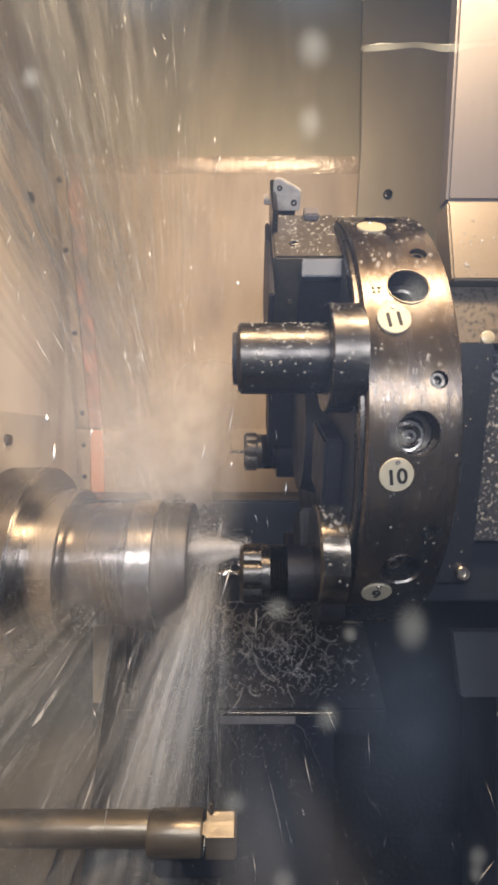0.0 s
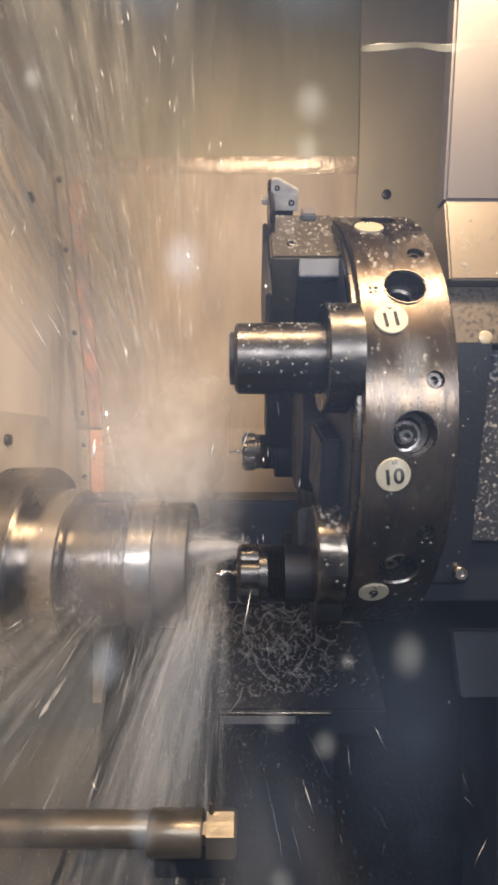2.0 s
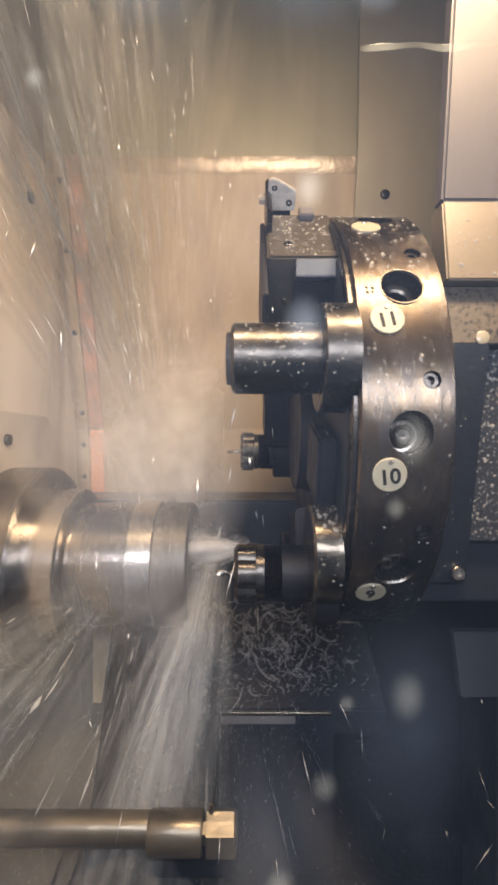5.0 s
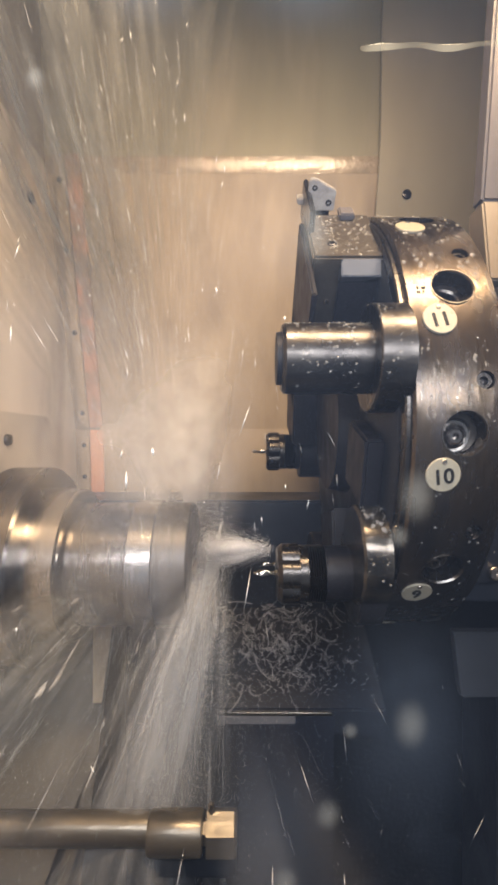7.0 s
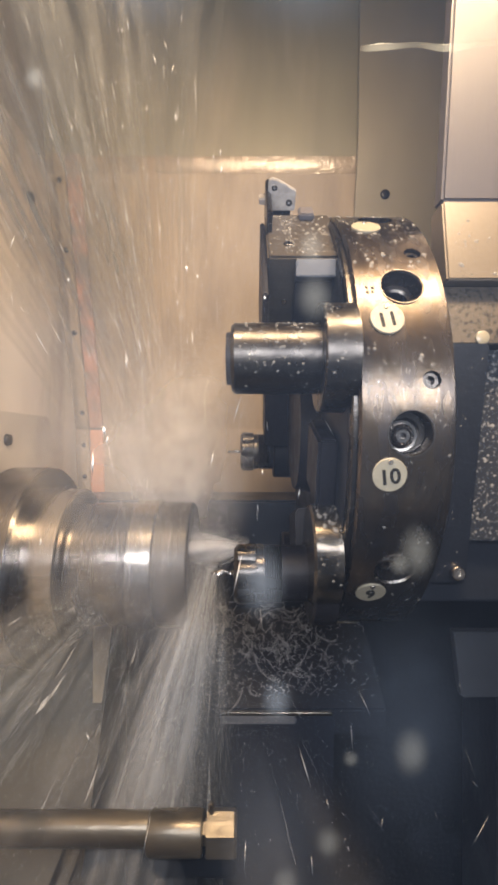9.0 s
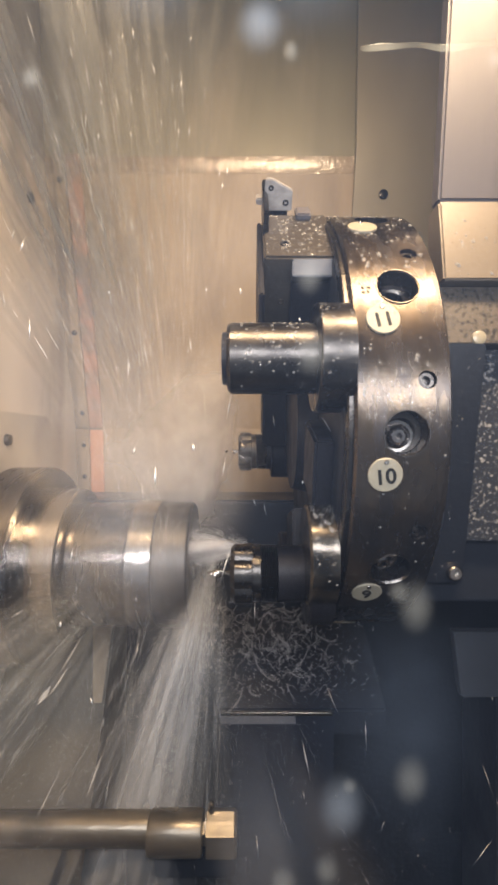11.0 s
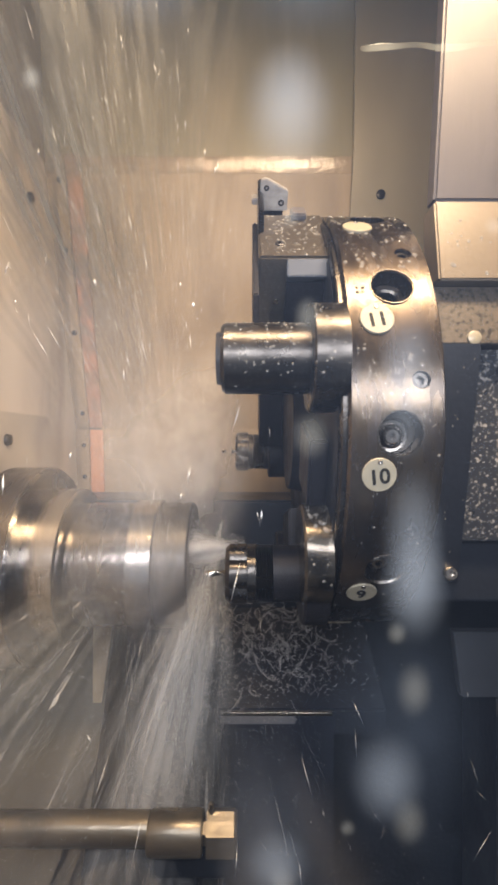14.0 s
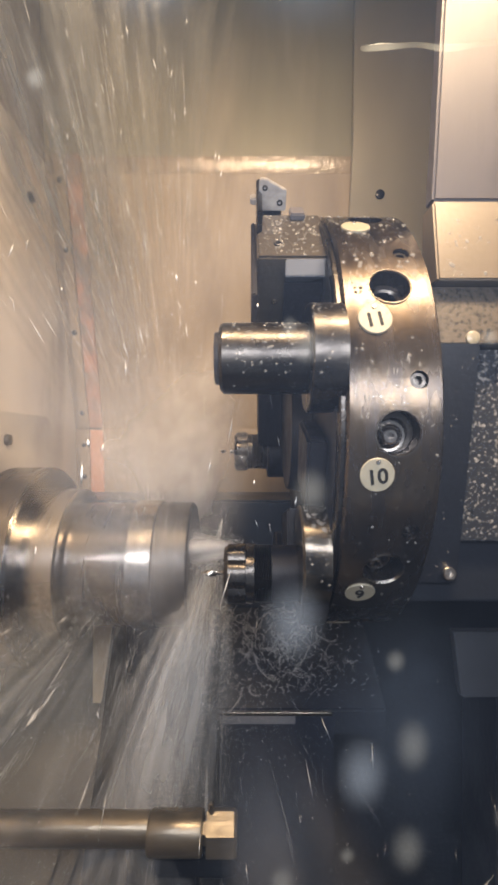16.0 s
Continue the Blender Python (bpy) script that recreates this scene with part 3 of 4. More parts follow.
part("bolt", lathe([(-0.001, 0), (-0.001, 0.0058), (0.0035, 0.0055), (0.0045, 0.0045), (0.0045, 0.0025), (0.002, 0.0022), (0.002, 0)], 20, Matrix.Translation((0.1665, 0.3620, -0.1035)) @ Matrix.Rotation(radians(-90), 4, "Z") @ Matrix.Rotation(radians(-12), 4, "Y")), M_STEEL, guard, "bright bolt head")

saddle_cover = thing("way_cover", (0, 0, 0), "grey sheet way cover sliding behind the turret", "cover")
part("sheet", prism([(0.585, 0.78), (0.607, 0.46), (0.610, 0.40), (0.618, 0.365), (0.722, 0.024), (0.727, 0.024), (0.623, 0.365), (0.615, 0.40), (0.612, 0.46), (0.59, 0.78)], 0.148, 0.80), M_WALL_UP, saddle_cover)
part("screw", lathe([(-0.001, 0), (-0.001, 0.0065), (0.0012, 0.006), (0.002, 0.004), (0.002, 0)], 18, Matrix.Translation((0.188, 0.6245, 0.339)) @ Matrix.Rotation(radians(-90), 4, "Z")), M_HOLE, saddle_cover, "dark screw head")

# ---- pipe ----
rod = thing("coolant_pipe", (0, 0, 0), "dull brass pipe with a hexagonal end fitting", "pipe")
P = Matrix.Translation((0, 0.34, -0.2897))
part("pipe", lathe([(-0.2814, 0), (-0.2814, 0.0115), (-0.074, 0.0115), (-0.074, 0)], 32, P @ Matrix.Translation((0, 0, 0.003))), M_BRASS, rod)
part("sleeve", lathe([(-0.074, 0), (-0.074, 0.0135), (-0.072, 0.0147), (-0.036, 0.0147), (-0.034, 0.0135), (-0.034, 0)], 40, P), M_BRASS, rod)
part("hex_fitting", lathe([(-0.034, 0), (-0.034, 0.008), (-0.031, 0.008), (-0.031, 0.0156), (-0.011, 0.0156), (-0.009, 0.0140), (-0.009, 0)], 6, P @ Matrix.Rotation(radians(30), 4, "X")), M_BRASS, rod, "brass hexagonal fitting")
part("bleed_screw", lathe([(0.012, 0), (0.012, 0.0022), (0.022, 0.0022), (0.0225, 0.0012), (0.0225, 0)], 12, P @ Matrix.Translation((-0.028, 0, 0)) @ OUT), M_STEEL, rod)
part("bracket", box(-0.072, -0.010, 0.345, 0.37, -0.330, -0.3045, 0.002), M_BLACK, rod)
part("bracket", box(-0.060, -0.040, 0.360, 0.38, -0.62, -0.3305, 0.002), M_BLACK, rod)

# ---- front door and window ----
door = thing("door_1", (0, 0, 0), "grey machine door with a viewing window", "door", kind="structure")
for x0, x1, z0, z1 in ((-0.302, -0.22, -0.62, 0.80), (0.22, 0.92, -0.62, 0.80), (-0.2199, 0.2199, 0.24, 0.80), (-0.2199, 0.2199, -0.62, -0.24)):
    part("panel", box(x0, x1, 0.040, 0.065, z0, z1), M_TIN, door)
bm = bmesh.new()
bm.faces.new([bm.verts.new((x, 0.052, z)) for x, z in ((-0.2199, -0.2399), (0.2199, -0.2399), (0.2199, 0.2399), (-0.2199, 0.2399))])
pane = tagged(part("window_1", bm, M_GLASS, smooth=False), "wet viewing pane filmed with coolant", "window", kind="structure")
pane.visible_shadow = False

# ---- swarf and water ----
rng = np.random.default_rng(7)


def mesh_of(name, verts, faces, mat, label, category, kind="stuff", parent=None):
    me = bpy.data.meshes.new(name)
    me.from_pydata(verts, [], faces)
    me.materials.append(mat)
    me.polygons.foreach_set("use_smooth", [True] * len(me.polygons))
    ob = new(name, me)
    ob.parent = parent
    return tagged(ob, label, category, kind=kind)


def needles(pts, dirs, r, half):
    """Spindle-shaped droplets: five corners and six faces each."""
    n = len(pts)
    d = dirs / np.linalg.norm(dirs, axis=1, keepdims=True)
    a = np.cross(d, np.array([0.31, 0.95, 0.05]))
    a /= np.linalg.norm(a, axis=1, keepdims=True)
    b = np.cross(d, a)
    r, half = np.broadcast_to(r, n)[:, None], np.broadcast_to(half, n)[:, None]
    v = np.empty((n, 5, 3))
    v[:, 0], v[:, 4] = pts - d * half, pts + d * half
    for i in range(3):
        q = 2 * math.pi * i / 3
        v[:, 1 + i] = pts + r * (a * math.cos(q) + b * math.sin(q))
    f = np.array([(0, 2, 1), (0, 3, 2), (0, 1, 3), (4, 1, 2), (4, 2, 3), (4, 3, 1)])
    faces = (f[None] + 5 * np.arange(n)[:, None, None]).reshape(-1, 3)
    return v.reshape(-1, 3), faces


def droplets(pts, dirs, r, half):
    """The finest drops: four corners and four faces each."""
    n = len(pts)
    d = dirs / np.linalg.norm(dirs, axis=1, keepdims=True)
    a = np.cross(d, np.array([0.31, 0.05, 0.95]))
    a /= np.linalg.norm(a, axis=1, keepdims=True)
    b = np.cross(d, a)
    v = np.stack([pts - d * half[:, None] - a * r[:, None], pts - d * half[:, None] + a * r[:, None], pts + d * half[:, None] - b * r[:, None], pts + d * half[:, None] + b * r[:, None]], 1)
    f = np.array([(0, 1, 2), (0, 3, 1), (0, 2, 3), (1, 3, 2)])
    return v.reshape(-1, 3), (f[None] + 4 * np.arange(n)[:, None, None]).reshape(-1, 3)


def cone_dirs(n, half, power=1.0):
    """Directions about +z within a cone."""
    t = radians(half) * rng.random(n) ** power
    q = rng.random(n) * 2 * math.pi
    return np.stack([np.sin(t) * np.cos(q), np.sin(t) * np.sin(q), np.cos(t)], 1)


def streaks(n, half, near, far, length, width, per, r, power=0.6, fall=1.0):
    """Bundles of hair-thin water threads, each bundle drawn out along its flight."""
    d = cone_dirs(n, half, power)
    s = near + (far - near) * rng.random(n) ** fall
    ln = length * (0.3 + 1.4 * rng.random(n) ** 2)
    c = np.repeat(d * s[:, None], per, 0)
    dd = np.repeat(d, per, 0)
    along = rng.normal(0, 0.35, n * per) * np.repeat(ln, per)
    side = rng.normal(0, 1, (n * per, 3)) * np.repeat(width * (0.25 + rng.random(n) ** 2), per)[:, None]
    hl = 0.5 * np.repeat(ln, per) * (0.5 + 0.6 * rng.random(n * per))
    return c + dd * along[:, None] + side, dd + rng.normal(0, 0.012, (n * per, 3)), r * (0.6 + 0.8 * rng.random(n * per)), hl


def mist(n, half, near, far, r, length, power=0.5, fall=1.0, wander=0.1):
    d = cone_dirs(n, half, power)
    s = near + (far - near) * rng.random(n) ** fall
    return d * s[:, None], d + rng.normal(0, wander, (n, 3)), r * (0.5 + rng.random(n)), length * (0.4 + rng.random(n))


def veil(parent, half, near, far, strength, arc=190, turn=0.0, r0=0.0, grain=(0.003, 0.07), fade_out=1.0, fade_in=0.3, mat=None):
    """A torn sheet of water: part of a cone about the spray's axis, thinning out to its edges."""
    nu, nv = 36, 22
    verts, fade, flow = [], [], []
    seed = rng.random() * 50
    to_door = parent.matrix_world.to_3x3().inverted() @ Vector((0, -1, 0))
    facing = math.atan2(to_door.y, to_door.x)
    for j in range(nv + 1):
        k = j / nv
        d = near + (far - near) * k
        for i in range(nu + 1):
            u = i / nu
            a = facing + radians(turn + arc * (u - 0.5))
            wob = 1 + 0.10 * math.sin(5 * u * 3 + 4 * k + seed) + 0.05 * math.sin(13 * u + 2 * k + 2 * seed)
            r = (r0 + d * math.tan(radians(half))) * wob
            verts.append((r * math.cos(a), r * math.sin(a), d))
            e = math.sin(math.pi * u) ** 2
            s_in, s_out = min(1.0, k / fade_in), min(1.0, (1 - k) / fade_out)
            fade.append(strength * e * s_in * s_in * (3 - 2 * s_in) * s_out)
            flow.append((u * radians(arc) * (r0 + 0.5 * (near + far) * math.tan(radians(half))) / grain[0], d / grain[1], seed))
    w = nu + 1
    faces = [(j * w + i, j * w + i + 1, (j + 1) * w + i + 1, (j + 1) * w + i) for j in range(nv) for i in range(nu)]
    me = bpy.data.meshes.new("torn_sheet")
    me.from_pydata(verts, [], faces)
    me.materials.append(mat or M_FLOW)
    me.polygons.foreach_set("use_smooth", [True] * len(me.polygons))
    me.attributes.new("fade", "FLOAT", "POINT").data.foreach_set("value", fade)
    me.attributes.new("flow", "FLOAT_VECTOR", "POINT").data.foreach_set("vector", np.array(flow).ravel())
    ob = new("torn_sheet", me)
    ob.parent = parent
    return ob


SPRAYS = []


def flung(parent, n, half, near, far, r, length, mat, power=0.6):
    """Single thick streaks of water, drawn out along their flight, as a part of a spray."""
    d = cone_dirs(n, half, power)
    v, f = needles(d * (near + (far - near) * rng.random(n))[:, None], d + rng.normal(0, 0.04, (n, 3)), r * (0.35 + rng.random(n) ** 2), length * (0.25 + rng.random(n) ** 2))
    me = bpy.data.meshes.new("thick_streaks")
    me.from_pydata(v, [], f)
    me.materials.append(mat)
    ob = new("thick_streaks", me)
    ob.parent = parent
    return ob



def spray(name, apex, axis, threads, fine, label):
    v, f = needles(*[np.concatenate([g[k] for g in threads]) for k in range(4)])
    if fine:
        v2, f2 = droplets(*[np.concatenate([g[k] for g in fine]) for k in range(4)])
        f = np.concatenate([f, f2 + len(v)])
        v = np.concatenate([v, v2])
    ob = mesh_of(name, v, f, M_DROP, label, "coolant spray")
    base = Matrix.Translation(apex) @ Vector(axis).to_track_quat("Z", "Y").to_matrix().to_4x4()
    ob.matrix_world = base
    SPRAYS.append((ob, base))
    return ob


fan = spray("coolant_spray", (-0.027, 0.450, -0.070), (-0.24, -0.06, -1), [
    streaks(80, 19, 0.05, 0.42, 0.06, 0.0030, 16, 0.000030, 0.75)], [
    mist(9000, 20, 0.03, 0.44, 0.00006, 0.0009, 0.62, 0.8)], "white coolant fan falling from the drilled workpiece")
for half, strength, turn, near, far in ((7, 0.95, 0, 0.0, 0.36), (13, 0.85, 180, 0.02, 0.46), (20, 0.65, 0, 0.04, 0.46)):
    veil(fan, half, near, far, strength, 150, turn, 0.008, (0.0075, 0.10))
column = spray("coolant_spray", (-0.028, 0.440, -0.085), (-0.21, -0.04, -1), [
    streaks(24, 5, 0.0, 0.26, 0.06, 0.003, 18, 0.000032, 0.7)], [
    mist(9000, 9, 0.0, 0.26, 0.00007, 0.0008, 0.6, 0.9)], "dense white coolant column off the workpiece end")
veil(column, 13, 0.0, 0.32, 1.25, 160, 0, 0.014, (0.012, 0.08), 1.0, 0.35)
rise = spray("coolant_spray", (-0.045, 0.455, -0.16), (-0.22, 0.0, 1), [
    streaks(26, 24, 0.10, 0.48, 0.03, 0.0014, 12, 0.000032, 0.6)], [
    mist(14000, 30, 0.05, 0.30, 0.00007, 0.0004, 0.6, 1.2, 0.25)], "fine white coolant mist rising over the workpiece")
for half, strength, turn, far in ((27, 2.2, 180, 0.32),):
    veil(rise, half, 0.01, far, strength, 165, turn, 0.024, (0.03, 0.04), 1.0, 0.65, M_MIST)
fling = spray("coolant_spray", (-0.065, 0.455, -0.13), (-0.25, -0.03, 1), [
    streaks(110, 19, 0.18, 0.74, 0.05, 0.0016, 14, 0.000030, 0.6, 0.7)], [
    mist(8000, 20, 0.16, 0.68, 0.00006, 0.0006, 0.55, 0.9)], "coolant droplets flung up past the headstock wall")
for half, strength, turn in ((9, 1.0, 180), (22, 1.0, 0)):
    veil(fling, half, 0.12, 0.78, strength, 150, turn, 0.0, (0.0085, 0.06), 0.6, 0.35, M_SHADED_WATER)
flung(fling, 130, 21, 0.20, 0.72, 0.00045, 0.012, M_DROP)
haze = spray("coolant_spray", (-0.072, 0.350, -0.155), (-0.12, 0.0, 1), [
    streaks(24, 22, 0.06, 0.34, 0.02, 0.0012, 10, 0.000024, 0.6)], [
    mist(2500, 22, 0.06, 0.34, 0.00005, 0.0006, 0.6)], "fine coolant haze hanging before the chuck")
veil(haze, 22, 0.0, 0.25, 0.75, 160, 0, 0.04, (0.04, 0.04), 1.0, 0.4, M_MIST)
skirt = spray("coolant_spray", (-0.075, 0.450, -0.07), (-0.62, -0.26, -0.80), [
    streaks(60, 34, 0.10, 0.26, 0.03, 0.0020, 14, 0.000034, 0.7)], [
    mist(5000, 38, 0.06, 0.28, 0.00006, 0.0008, 0.6)], "coolant streaks thrown off the spinning chuck")
veil(skirt, 22, 0.07, 0.34, 0.55, 150, 0, 0.0, (0.009, 0.07), 0.8, 0.3, M_SHADED_WATER)
veil(skirt, 32, 0.06, 0.34, 0.20, 150, 0, 0.0, (0.010, 0.07), 0.8)
flung(skirt, 60, 36, 0.09, 0.34, 0.0017, 0.024, M_STREAK)
flung(fan, 45, 15, 0.05, 0.36, 0.0017, 0.028, M_STREAK)
splash = spray("coolant_spray", (-0.03, 0.42, -0.10), (0.34, -0.10, -1), [
    streaks(16, 30, 0.12, 0.40, 0.03, 0.0014, 8, 0.000034, 0.7)], [
    mist(1500, 26, 0.10, 0.42, 0.00007, 0.0008, 0.6)], "thin coolant splash drifting over the dark guards")
veil(splash, 26, 0.06, 0.50, 0.11, 90, 0, 0.0, (0.030, 0.06), 0.8, 0.4, M_MIST)
spray("coolant_spray", (0.02, 0.31, 0.12), (0.12, 0.02, -1), [
    (cone_dirs(40, 30, 0.6) * (0.04 + rng.random((40, 1)) * 0.40), cone_dirs(40, 40), 0.0001 + 0.00035 * rng.random(40) ** 2, 0.002 + 0.012 * rng.random(40) ** 2)], [], "stray coolant streaks before the turret")
spray("falling_drops", (-0.10, 0.42, 0.40), (0.0, 0.0, -1), [
    (cone_dirs(90, 32, 0.6) * (0.03 + rng.random((90, 1)) * 0.5), cone_dirs(90, 20), 0.0003 + 0.0006 * rng.random(90) ** 2, 0.001 + 0.007 * rng.random(90) ** 2)], [], "loose falling coolant drops")


# the jet: a soft cone from the tool to the workpiece
n = 9000
jet_d = 0.012 + 0.066 * rng.random(n) ** 0.8
jet_p = np.stack([rng.normal(0, 1, n) * (0.002 + 0.17 * jet_d), rng.normal(0, 1, n) * (0.002 + 0.17 * jet_d), jet_d], 1)
v, f = droplets(jet_p, np.tile([[0, 0, 1.0]], (n, 1)) + rng.normal(0, 0.3, (n, 3)), 0.00005 + 0.00005 * rng.random(n), 0.0002 + 0.0006 * rng.random(n) ** 2)
jet = mesh_of("coolant_jet", v, f, M_FOAM, "white coolant jet between tool and workpiece", "coolant spray")
jet_base = Matrix.Translation((0.014, 0.448, -0.104)) @ Vector((-1, 0, 0.02)).to_track_quat("Z", "Y").to_matrix().to_4x4()
jet.matrix_world = jet_base
for half, strength, turn in ((5, 2.2, 0), (12, 1.7, 180), (17, 1.1, 0)):
    veil(jet, half, 0.004, 0.085, strength, 165, turn, 0.002, (0.012, 0.03), 0.45, 0.5, M_MIST)

# curled swarf on the ledge
sv, sf = [], []


def tube(points, r):
    base = len(sv)
    for i, p in enumerate(points):
        a = points[min(i + 1, len(points) - 1)] - points[max(i - 1, 0)]
        a.normalize()
        s1 = a.cross(Vector((0.2, 0.3, 0.93))).normalized()
        s2 = a.cross(s1)
        for k in range(3):
            q = 2 * math.pi * k / 3
            sv.append(tuple(p + r * (s1 * math.cos(q) + s2 * math.sin(q))))
    for i in range(len(points) - 1):
        for k in range(3):
            sf.append((base + 3 * i + k, base + 3 * i + (k + 1) % 3, base + 3 * i + 3 + (k + 1) % 3, base + 3 * i + 3 + k))


def on_ledge(x, k, up=0.0):
    """A place on the sloping ledge: along the bed, and from its front edge (0) to its back (1)."""
    return Vector((x, 0.505 + 0.112 * k, -0.288 + 0.066 * k + 0.001 + up))


for i in range(190):
    x, k = min(0.145, max(-0.030, random.gauss(0.032, 0.045))), min(0.97, max(0.12, random.gauss(0.68, 0.24)))
    ln, rad, pitch = random.uniform(0.008, 0.045) * random.uniform(0.4, 1.0), random.uniform(0.0006, 0.0015), random.uniform(0.0024, 0.0045)
    a, bend = random.uniform(0, 6.28), random.uniform(-3.0, 3.0)
    n = max(10, int(7 * ln / pitch))
    p = on_ledge(x, k, random.uniform(0, 0.006))
    pts = []
    for j in range(n):
        a += bend / n
        ahead = Vector((math.cos(a), 0.86 * math.sin(a), 0.50 * math.sin(a)))
        side = Vector((-math.sin(a), 0.86 * math.cos(a), 0.50 * math.cos(a)))
        p = p + ahead * (ln / n)
        q = j * 6.283 / 7
        pts.append(p + rad * (side * math.cos(q) + Vector((0, -0.5, 0.86)) * (1 + math.sin(q))))
    tube(pts, random.uniform(0.00016, 0.00030))
for i in range(700):
    p = on_ledge(min(0.147, max(-0.033, random.gauss(0.035, 0.05))), random.uniform(0.05, 0.97))
    a, b = random.uniform(0, 6.28), random.uniform(0.0006, 0.003)
    tube([p, p + b * Vector((math.cos(a), math.sin(a), 0.5 + 0.5 * random.random())), p + 1.6 * b * Vector((math.cos(a + 0.9), math.sin(a + 0.9), 0.6))], random.uniform(0.0001, 0.0003))
mesh_of("swarf", sv, sf, M_CHIP, "curled bright metal swarf on the black ledge", "swarf")

# water beads
def beads(parent, places, label):
    """Small domes; each place is a frame whose z is the surface's normal, and a radius."""
    bv, bf = [], []
    for m, r in places:
        b0 = len(bv)
        for h, k in ((0.0, 1.0), (0.55, 0.75)):
            for i in range(7):
                q = 2 * math.pi * i / 7
                bv.append(tuple(m @ Vector((r * k * math.cos(q), r * k * math.sin(q), r * h * 0.7))))
        bv.append(tuple(m @ Vector((0, 0, r * 0.5))))
        for i in range(7):
            j = (i + 1) % 7
            bf.append((b0 + i, b0 + j, b0 + 7 + j, b0 + 7 + i))
            bf.append((b0 + 7 + i, b0 + 7 + j, b0 + 14))
    ob = mesh_of("water_beads", bv, bf, M_WATER, label, "", parent=parent)
    return ob


def over_hole(a, x):
    big, small = (a - 25.6 + 15) % 30 - 15, (a - 35.6 + 15) % 30 - 15
    return math.hypot(radians(big) * R, x - 0.0915) < 0.0145 or math.hypot(radians(small) * R, x - 0.103) < 0.0065


def bead_r():
    return 0.0003 + 0.0014 * random.random() ** 4


pl = [(S @ Matrix.Translation((random.uniform(0.016, 0.061), random.uniform(-0.005, 0.06), 0.1601)), 0.8 * bead_r()) for _ in range(420)]
for _ in range(560):
    a = random.choice((random.gauss(60, 14), random.gauss(30, 16), random.uniform(-50, 60)))
    x = random.uniform(X0 + 0.002, X1 - 0.002)
    if not over_hole(a, x):
        pl.append((station(a, x, 0, R), bead_r() * (1.0 if a > 25 else 0.7)))
for _ in range(480):
    q, x = random.gauss(70, 32), random.uniform(-0.006, 0.062)
    rr = 0.0212 if x < 0.0435 else 0.0325
    m = station(h, 0, 0, 0.1486) @ Matrix.Rotation(radians(q - 90), 4, "X") @ Matrix.Translation((x, 0, rr))
    pl.append((m, 0.6 * bead_r()))
holder_axis = Matrix.Translation(station(-47.4, 0, 0.0235, 0.1465).translation)
for _ in range(150):
    q, x = random.gauss(30, 34), random.uniform(0.0435, 0.059)
    pl.append((holder_axis @ Matrix.Rotation(radians(q), 4, "X") @ Matrix.Translation((x, 0, 0.0325)), 0.0003 + 0.0014 * random.random() ** 4))
for _ in range(150):
    a = random.gauss(4.0, 3.5)
    k = random.uniform(1.0, 6.0)
    x = random.uniform(X0 + 0.003, X1 - 0.006)
    if over_hole(a, x):
        continue
    pl.append((station(a, x, 0, R - 0.0002) @ Matrix.Rotation(random.gauss(0, 0.35), 4, "Z") @ Matrix.Diagonal((1, k, 0.8, 1)), 0.0003 + 0.0004 * random.random()))
beads(turret, pl, "scattered water beads")
pl = []
for _ in range(160):
    z = random.uniform(0.118, 0.165)
    pl.append((Matrix.Translation((random.uniform(0.15, 0.24), 0.329 + (z - 0.117) * 0.146, z)) @ Matrix.Rotation(radians(82), 4, "X"), 1.2 * bead_r()))
for _ in range(120):
    z = random.uniform(-0.11, 0.068)
    pl.append((Matrix.Translation((random.uniform(0.125, 0.174), 0.328 + (0.0712 - z) * 0.2063, z)) @ Matrix.Rotation(radians(102), 4, "X"), 0.55 * bead_r()))
beads(housing, pl, "scattered water beads")

# drops creeping down the window pane
DROPS = []


def pane_drop(x, z, r, tall):
    bm = bmesh.new()
    bmesh.ops.create_circle(bm, cap_ends=True, cap_tris=True, radius=1.0, segments=28)
    for v in bm.verts:
        v.co = Vector((v.co.x, -0.15 * (1 - v.co.length_squared), v.co.y))
    ob = part("water_drop", bm, M_PANE_DROP, None)
    ob.scale = (r, r, r * tall)
    ob.location = (x, 0.0496, z)
    tagged(ob, "blurred coolant drop clinging to the wet pane", "water drop", "drops on the pane")
    return ob


for i in range(34):
    r = random.choice((0.0011, 0.0014, 0.0018, 0.0024))
    DROPS.append(pane_drop(random.uniform(-0.030, 0.030), random.uniform(-0.052, 0.13), r, random.uniform(1.0, 1.5)))

# drops that run down the pane: seconds at the middle of the pane, place across, radius, length, speed
RUNS = []
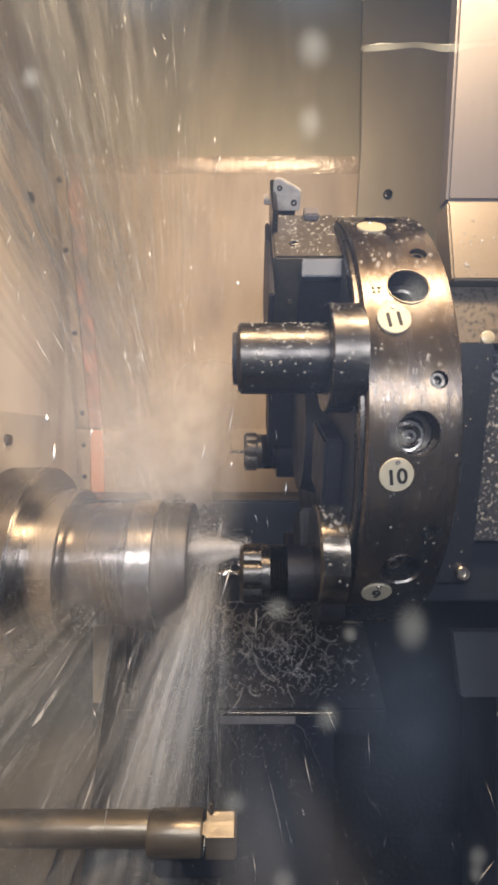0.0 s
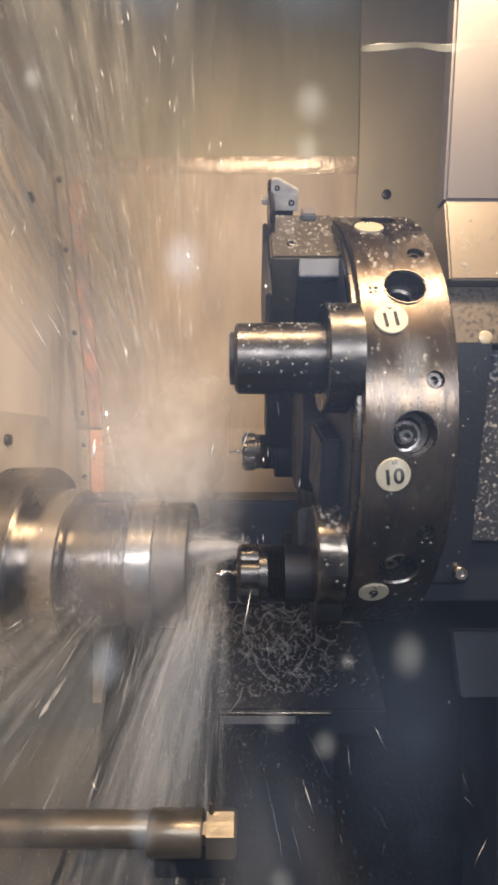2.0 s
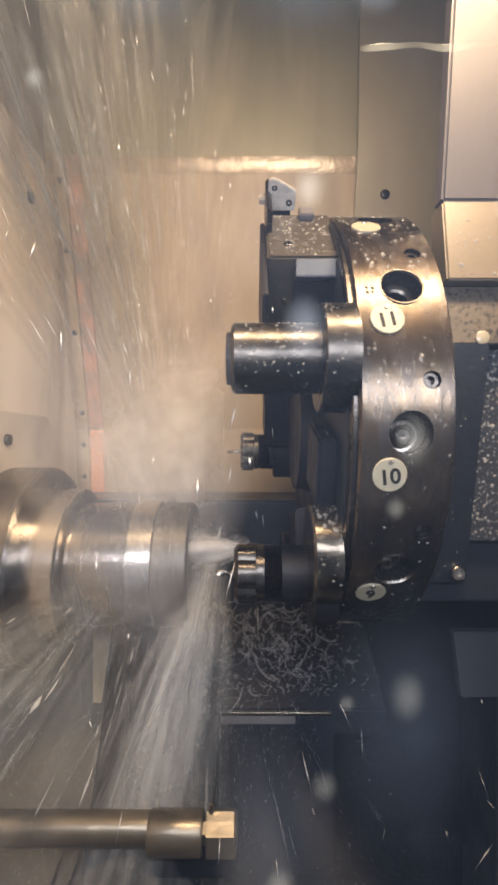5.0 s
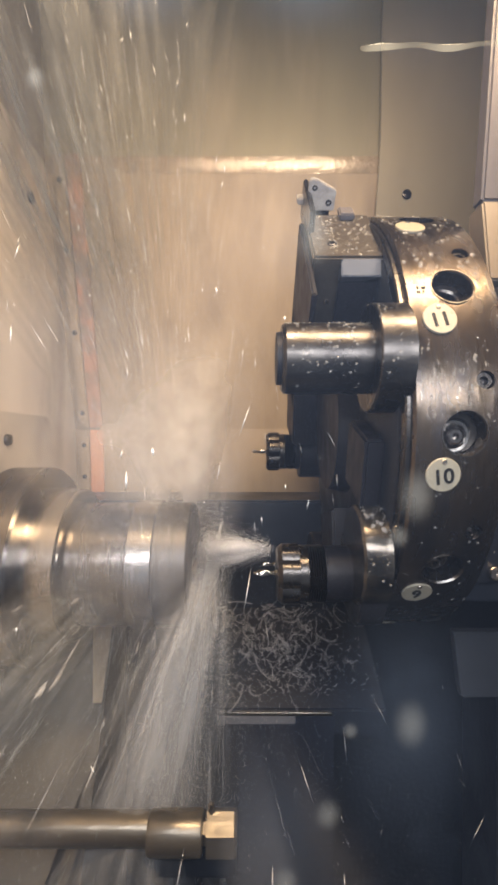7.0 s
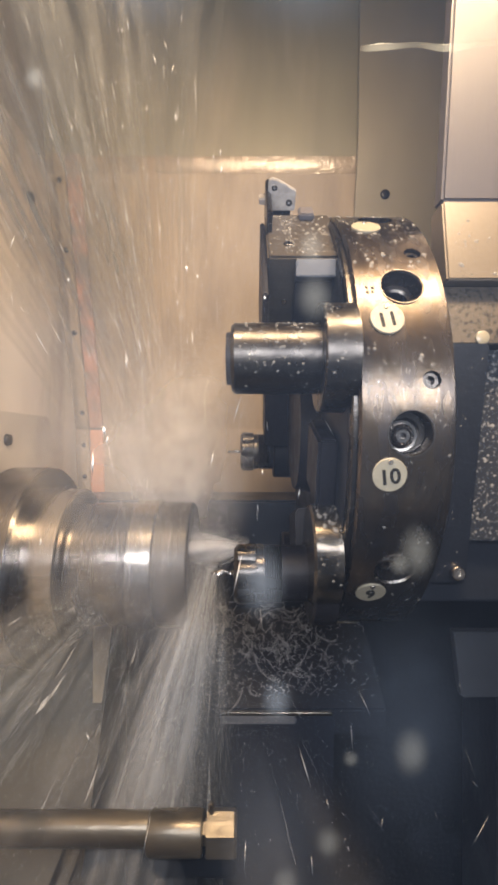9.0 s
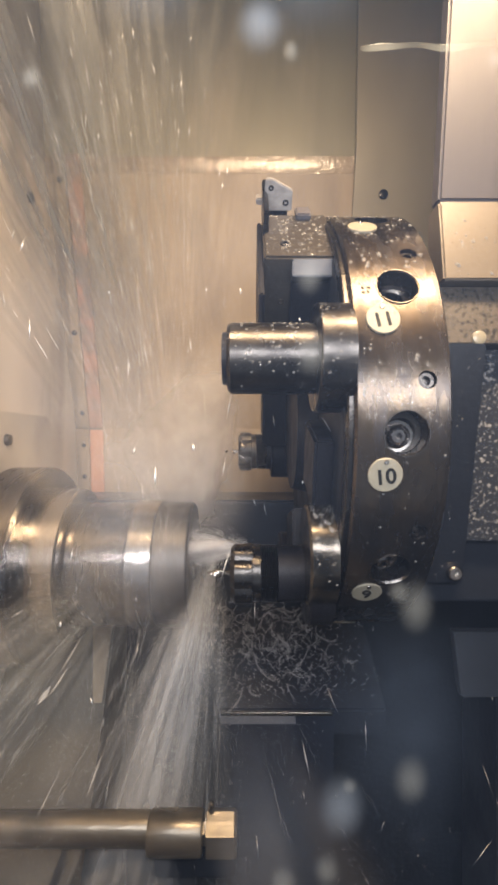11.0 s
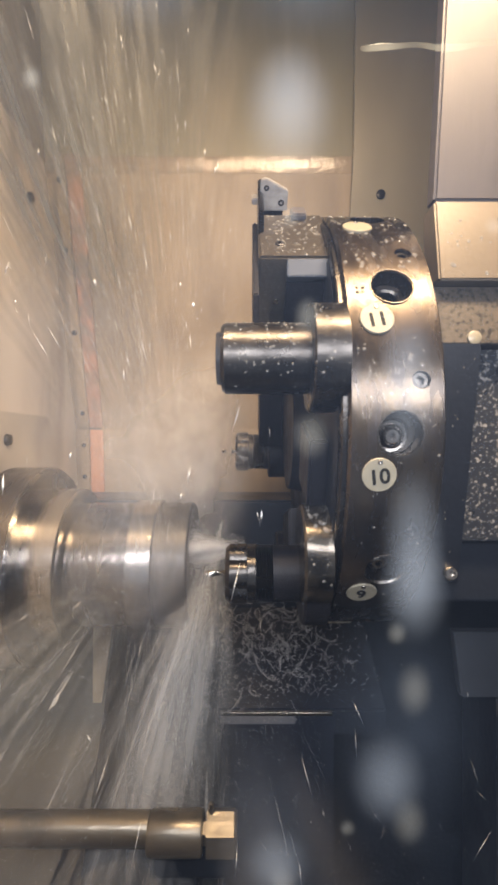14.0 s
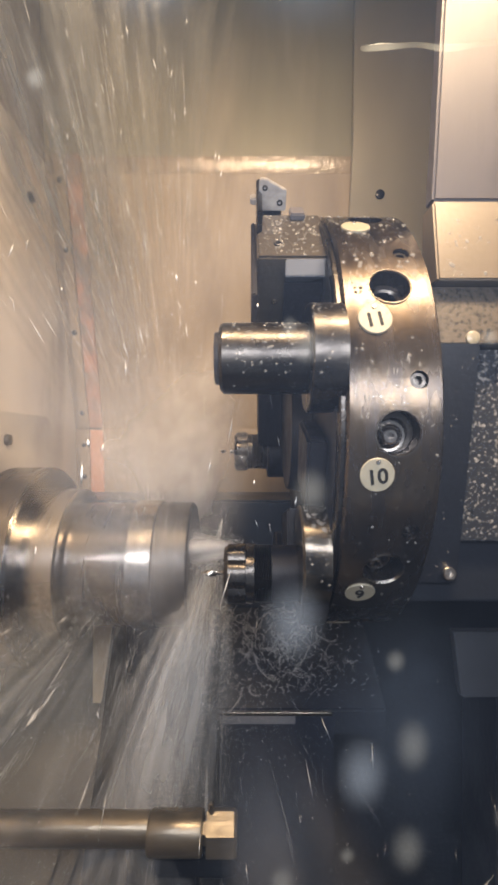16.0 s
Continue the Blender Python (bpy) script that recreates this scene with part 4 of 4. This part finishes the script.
for when, x, r, tall, speed in (
        (1.10, -0.0115, 0.0016, 1.5, 0.05), (1.55, -0.0155, 0.0020, 1.4, 0.06), (2.25, -0.0072, 0.0022, 1.4, 0.06), (3.22, 0.0034, 0.0021, 1.3, 0.08), (3.15, 0.0052, 0.0023, 1.4, 0.06), (3.75, -0.0155, 0.0022, 1.4, 0.06),
        (5.2, 0.006, 0.0022, 1.4, 0.07), (5.85, 0.0138, 0.0030, 1.4, 0.06), (8.56, 0.0030, 0.0016, 1.4, 0.07), (8.8, 0.0015, 0.0024, 1.6, 0.08), (10.4, 0.010, 0.0024, 1.4, 0.07),
        (11.57, 0.0012, 0.0024, 1.2, 0.08), (13.42, 0.0030, 0.0032, 1.15, 0.078), (13.58, 0.0150, 0.0036, 1.25, 0.092), (13.85, 0.0180, 0.0034, 1.5, 0.08), (13.90, 0.0178, 0.0030, 2.4, 0.07), (14.15, 0.0172, 0.0030, 2.6, 0.08), (14.67, 0.0044, 0.0044, 1.5, 0.057), (15.75, 0.0048, 0.0032, 1.3, 0.078), (15.55, 0.0122, 0.0026, 1.4, 0.08)):
    ob = pane_drop(x, 0.0, 1.3 * r, tall)
    ob.data.materials[0] = M_RUN
    ob["label"] = "large coolant drop running down the wet pane"
    RUNS.append((ob, when, speed))

# smeared film of coolant low and high on the pane
for x, z, r, tall in ((0.0165, -0.030, 0.0105, 1.7), (0.0015, -0.043, 0.0085, 1.4), (0.0060, 0.0475, 0.0085, 0.55), (-0.0110, 0.0480, 0.0070, 0.6)):
    smear = pane_drop(x, z, r, tall)
    smear.data.materials[0] = M_SMEAR
    smear.name = "coolant_smear"
    tagged(smear, "thin bluish coolant smear on the wet pane", "water smear")

# trickle along the top of the pane
bm = bmesh.new()
ring = []
for i in range(41):
    k = i / 40
    x, z = 0.0120 + 0.0165 * k, 0.0426 + 0.0005 * k + 0.0002 * math.sin(9 * k) + 0.0003 * math.exp(-((k - 0.4) / 0.12) ** 2)
    w = 0.00042 * (0.5 + 0.5 * math.sin(7 * k + 0.6) ** 2) * (1 if 0 < i < 40 else 0.2)
    ring.append([bm.verts.new((x, 0.0496 + dy, z + dz)) for dy, dz in ((0, -w), (-0.0004, 0), (0, w))])
for a, b in zip(ring, ring[1:]):
    for k in range(2):
        bm.faces.new((a[k], b[k], b[k + 1], a[k + 1]))
tagged(part("water_trickle", bm, M_TRICKLE), "pale coolant trickle along the top of the pane", "water trickle")

# the slide's travel along the bed: seconds and metres
FEED = [(0.0, 0.0016), (1.0, 0.0004), (2.0, -0.0002), (3.0, -0.0003), (4.2, -0.0012), (6.3, -0.0031), (6.4, -0.0003), (6.5, 0.0184), (6.6, 0.0260), (6.7, 0.0272), (7.0, 0.0275), (8.0, 0.0281), (8.8, 0.0288), (8.9, 0.0125), (9.0, -0.0022), (9.1, -0.0031), (9.2, -0.0034), (11.3, -0.0047), (12.5, -0.0058), (14.0, -0.0080), (15.0, -0.0086), (16.0, -0.0091)]


def motions():
    for ob in (turret, housing, saddle_cover):
        base = ob.location.copy()
        walk(ob, [(t, pose(base.x + d, base.y, base.z)) for t, d in FEED])
    walk(jet, [(t, Matrix.Translation((0.7 * d, 0, 0)) @ jet_base) for t, d in FEED])
    walk(spindle, [(i * 0.1, pose(0, 0.469, -0.1231, 70 * i)) for i in range(161)])
    turns = random.Random(3)
    for ob, base in SPRAYS:
        side, rows = 1, []
        for i in range(161):
            a, side = side * (turns.uniform(3, 13) if ob.children else turns.uniform(6, 42)), -side
            slip = Matrix.Translation((0, 0, turns.uniform(-0.012, 0.012)))
            rows.append((i * 0.1, base @ Matrix.Rotation(radians(a), 4, "Z") @ slip))
        walk(ob, rows)
    for ob, when, speed in RUNS:
        x, y, z = ob.location
        rows = [(0.0, min(0.2, speed * when))] + [(when - z / speed, z) for z in (0.2, 0.06, -0.06, -0.2)] + [(16.0, max(-0.2, speed * (when - 16)))]
        walk(ob, [(t, pose(x, y, z)) for k, (t, z) in enumerate(rows) if k in (0, 5) or 0.05 < t < 15.95])
    for ob in DROPS:
        speed = turns.choice((0.0, 0.0015, 0.003, 0.006))
        x, y, z = ob.location
        walk(ob, [(t, pose(x + 0.0003 * math.sin(t + 40 * x), y, z - speed * t)) for t in (0, 4, 8, 12, 16)])


motions()
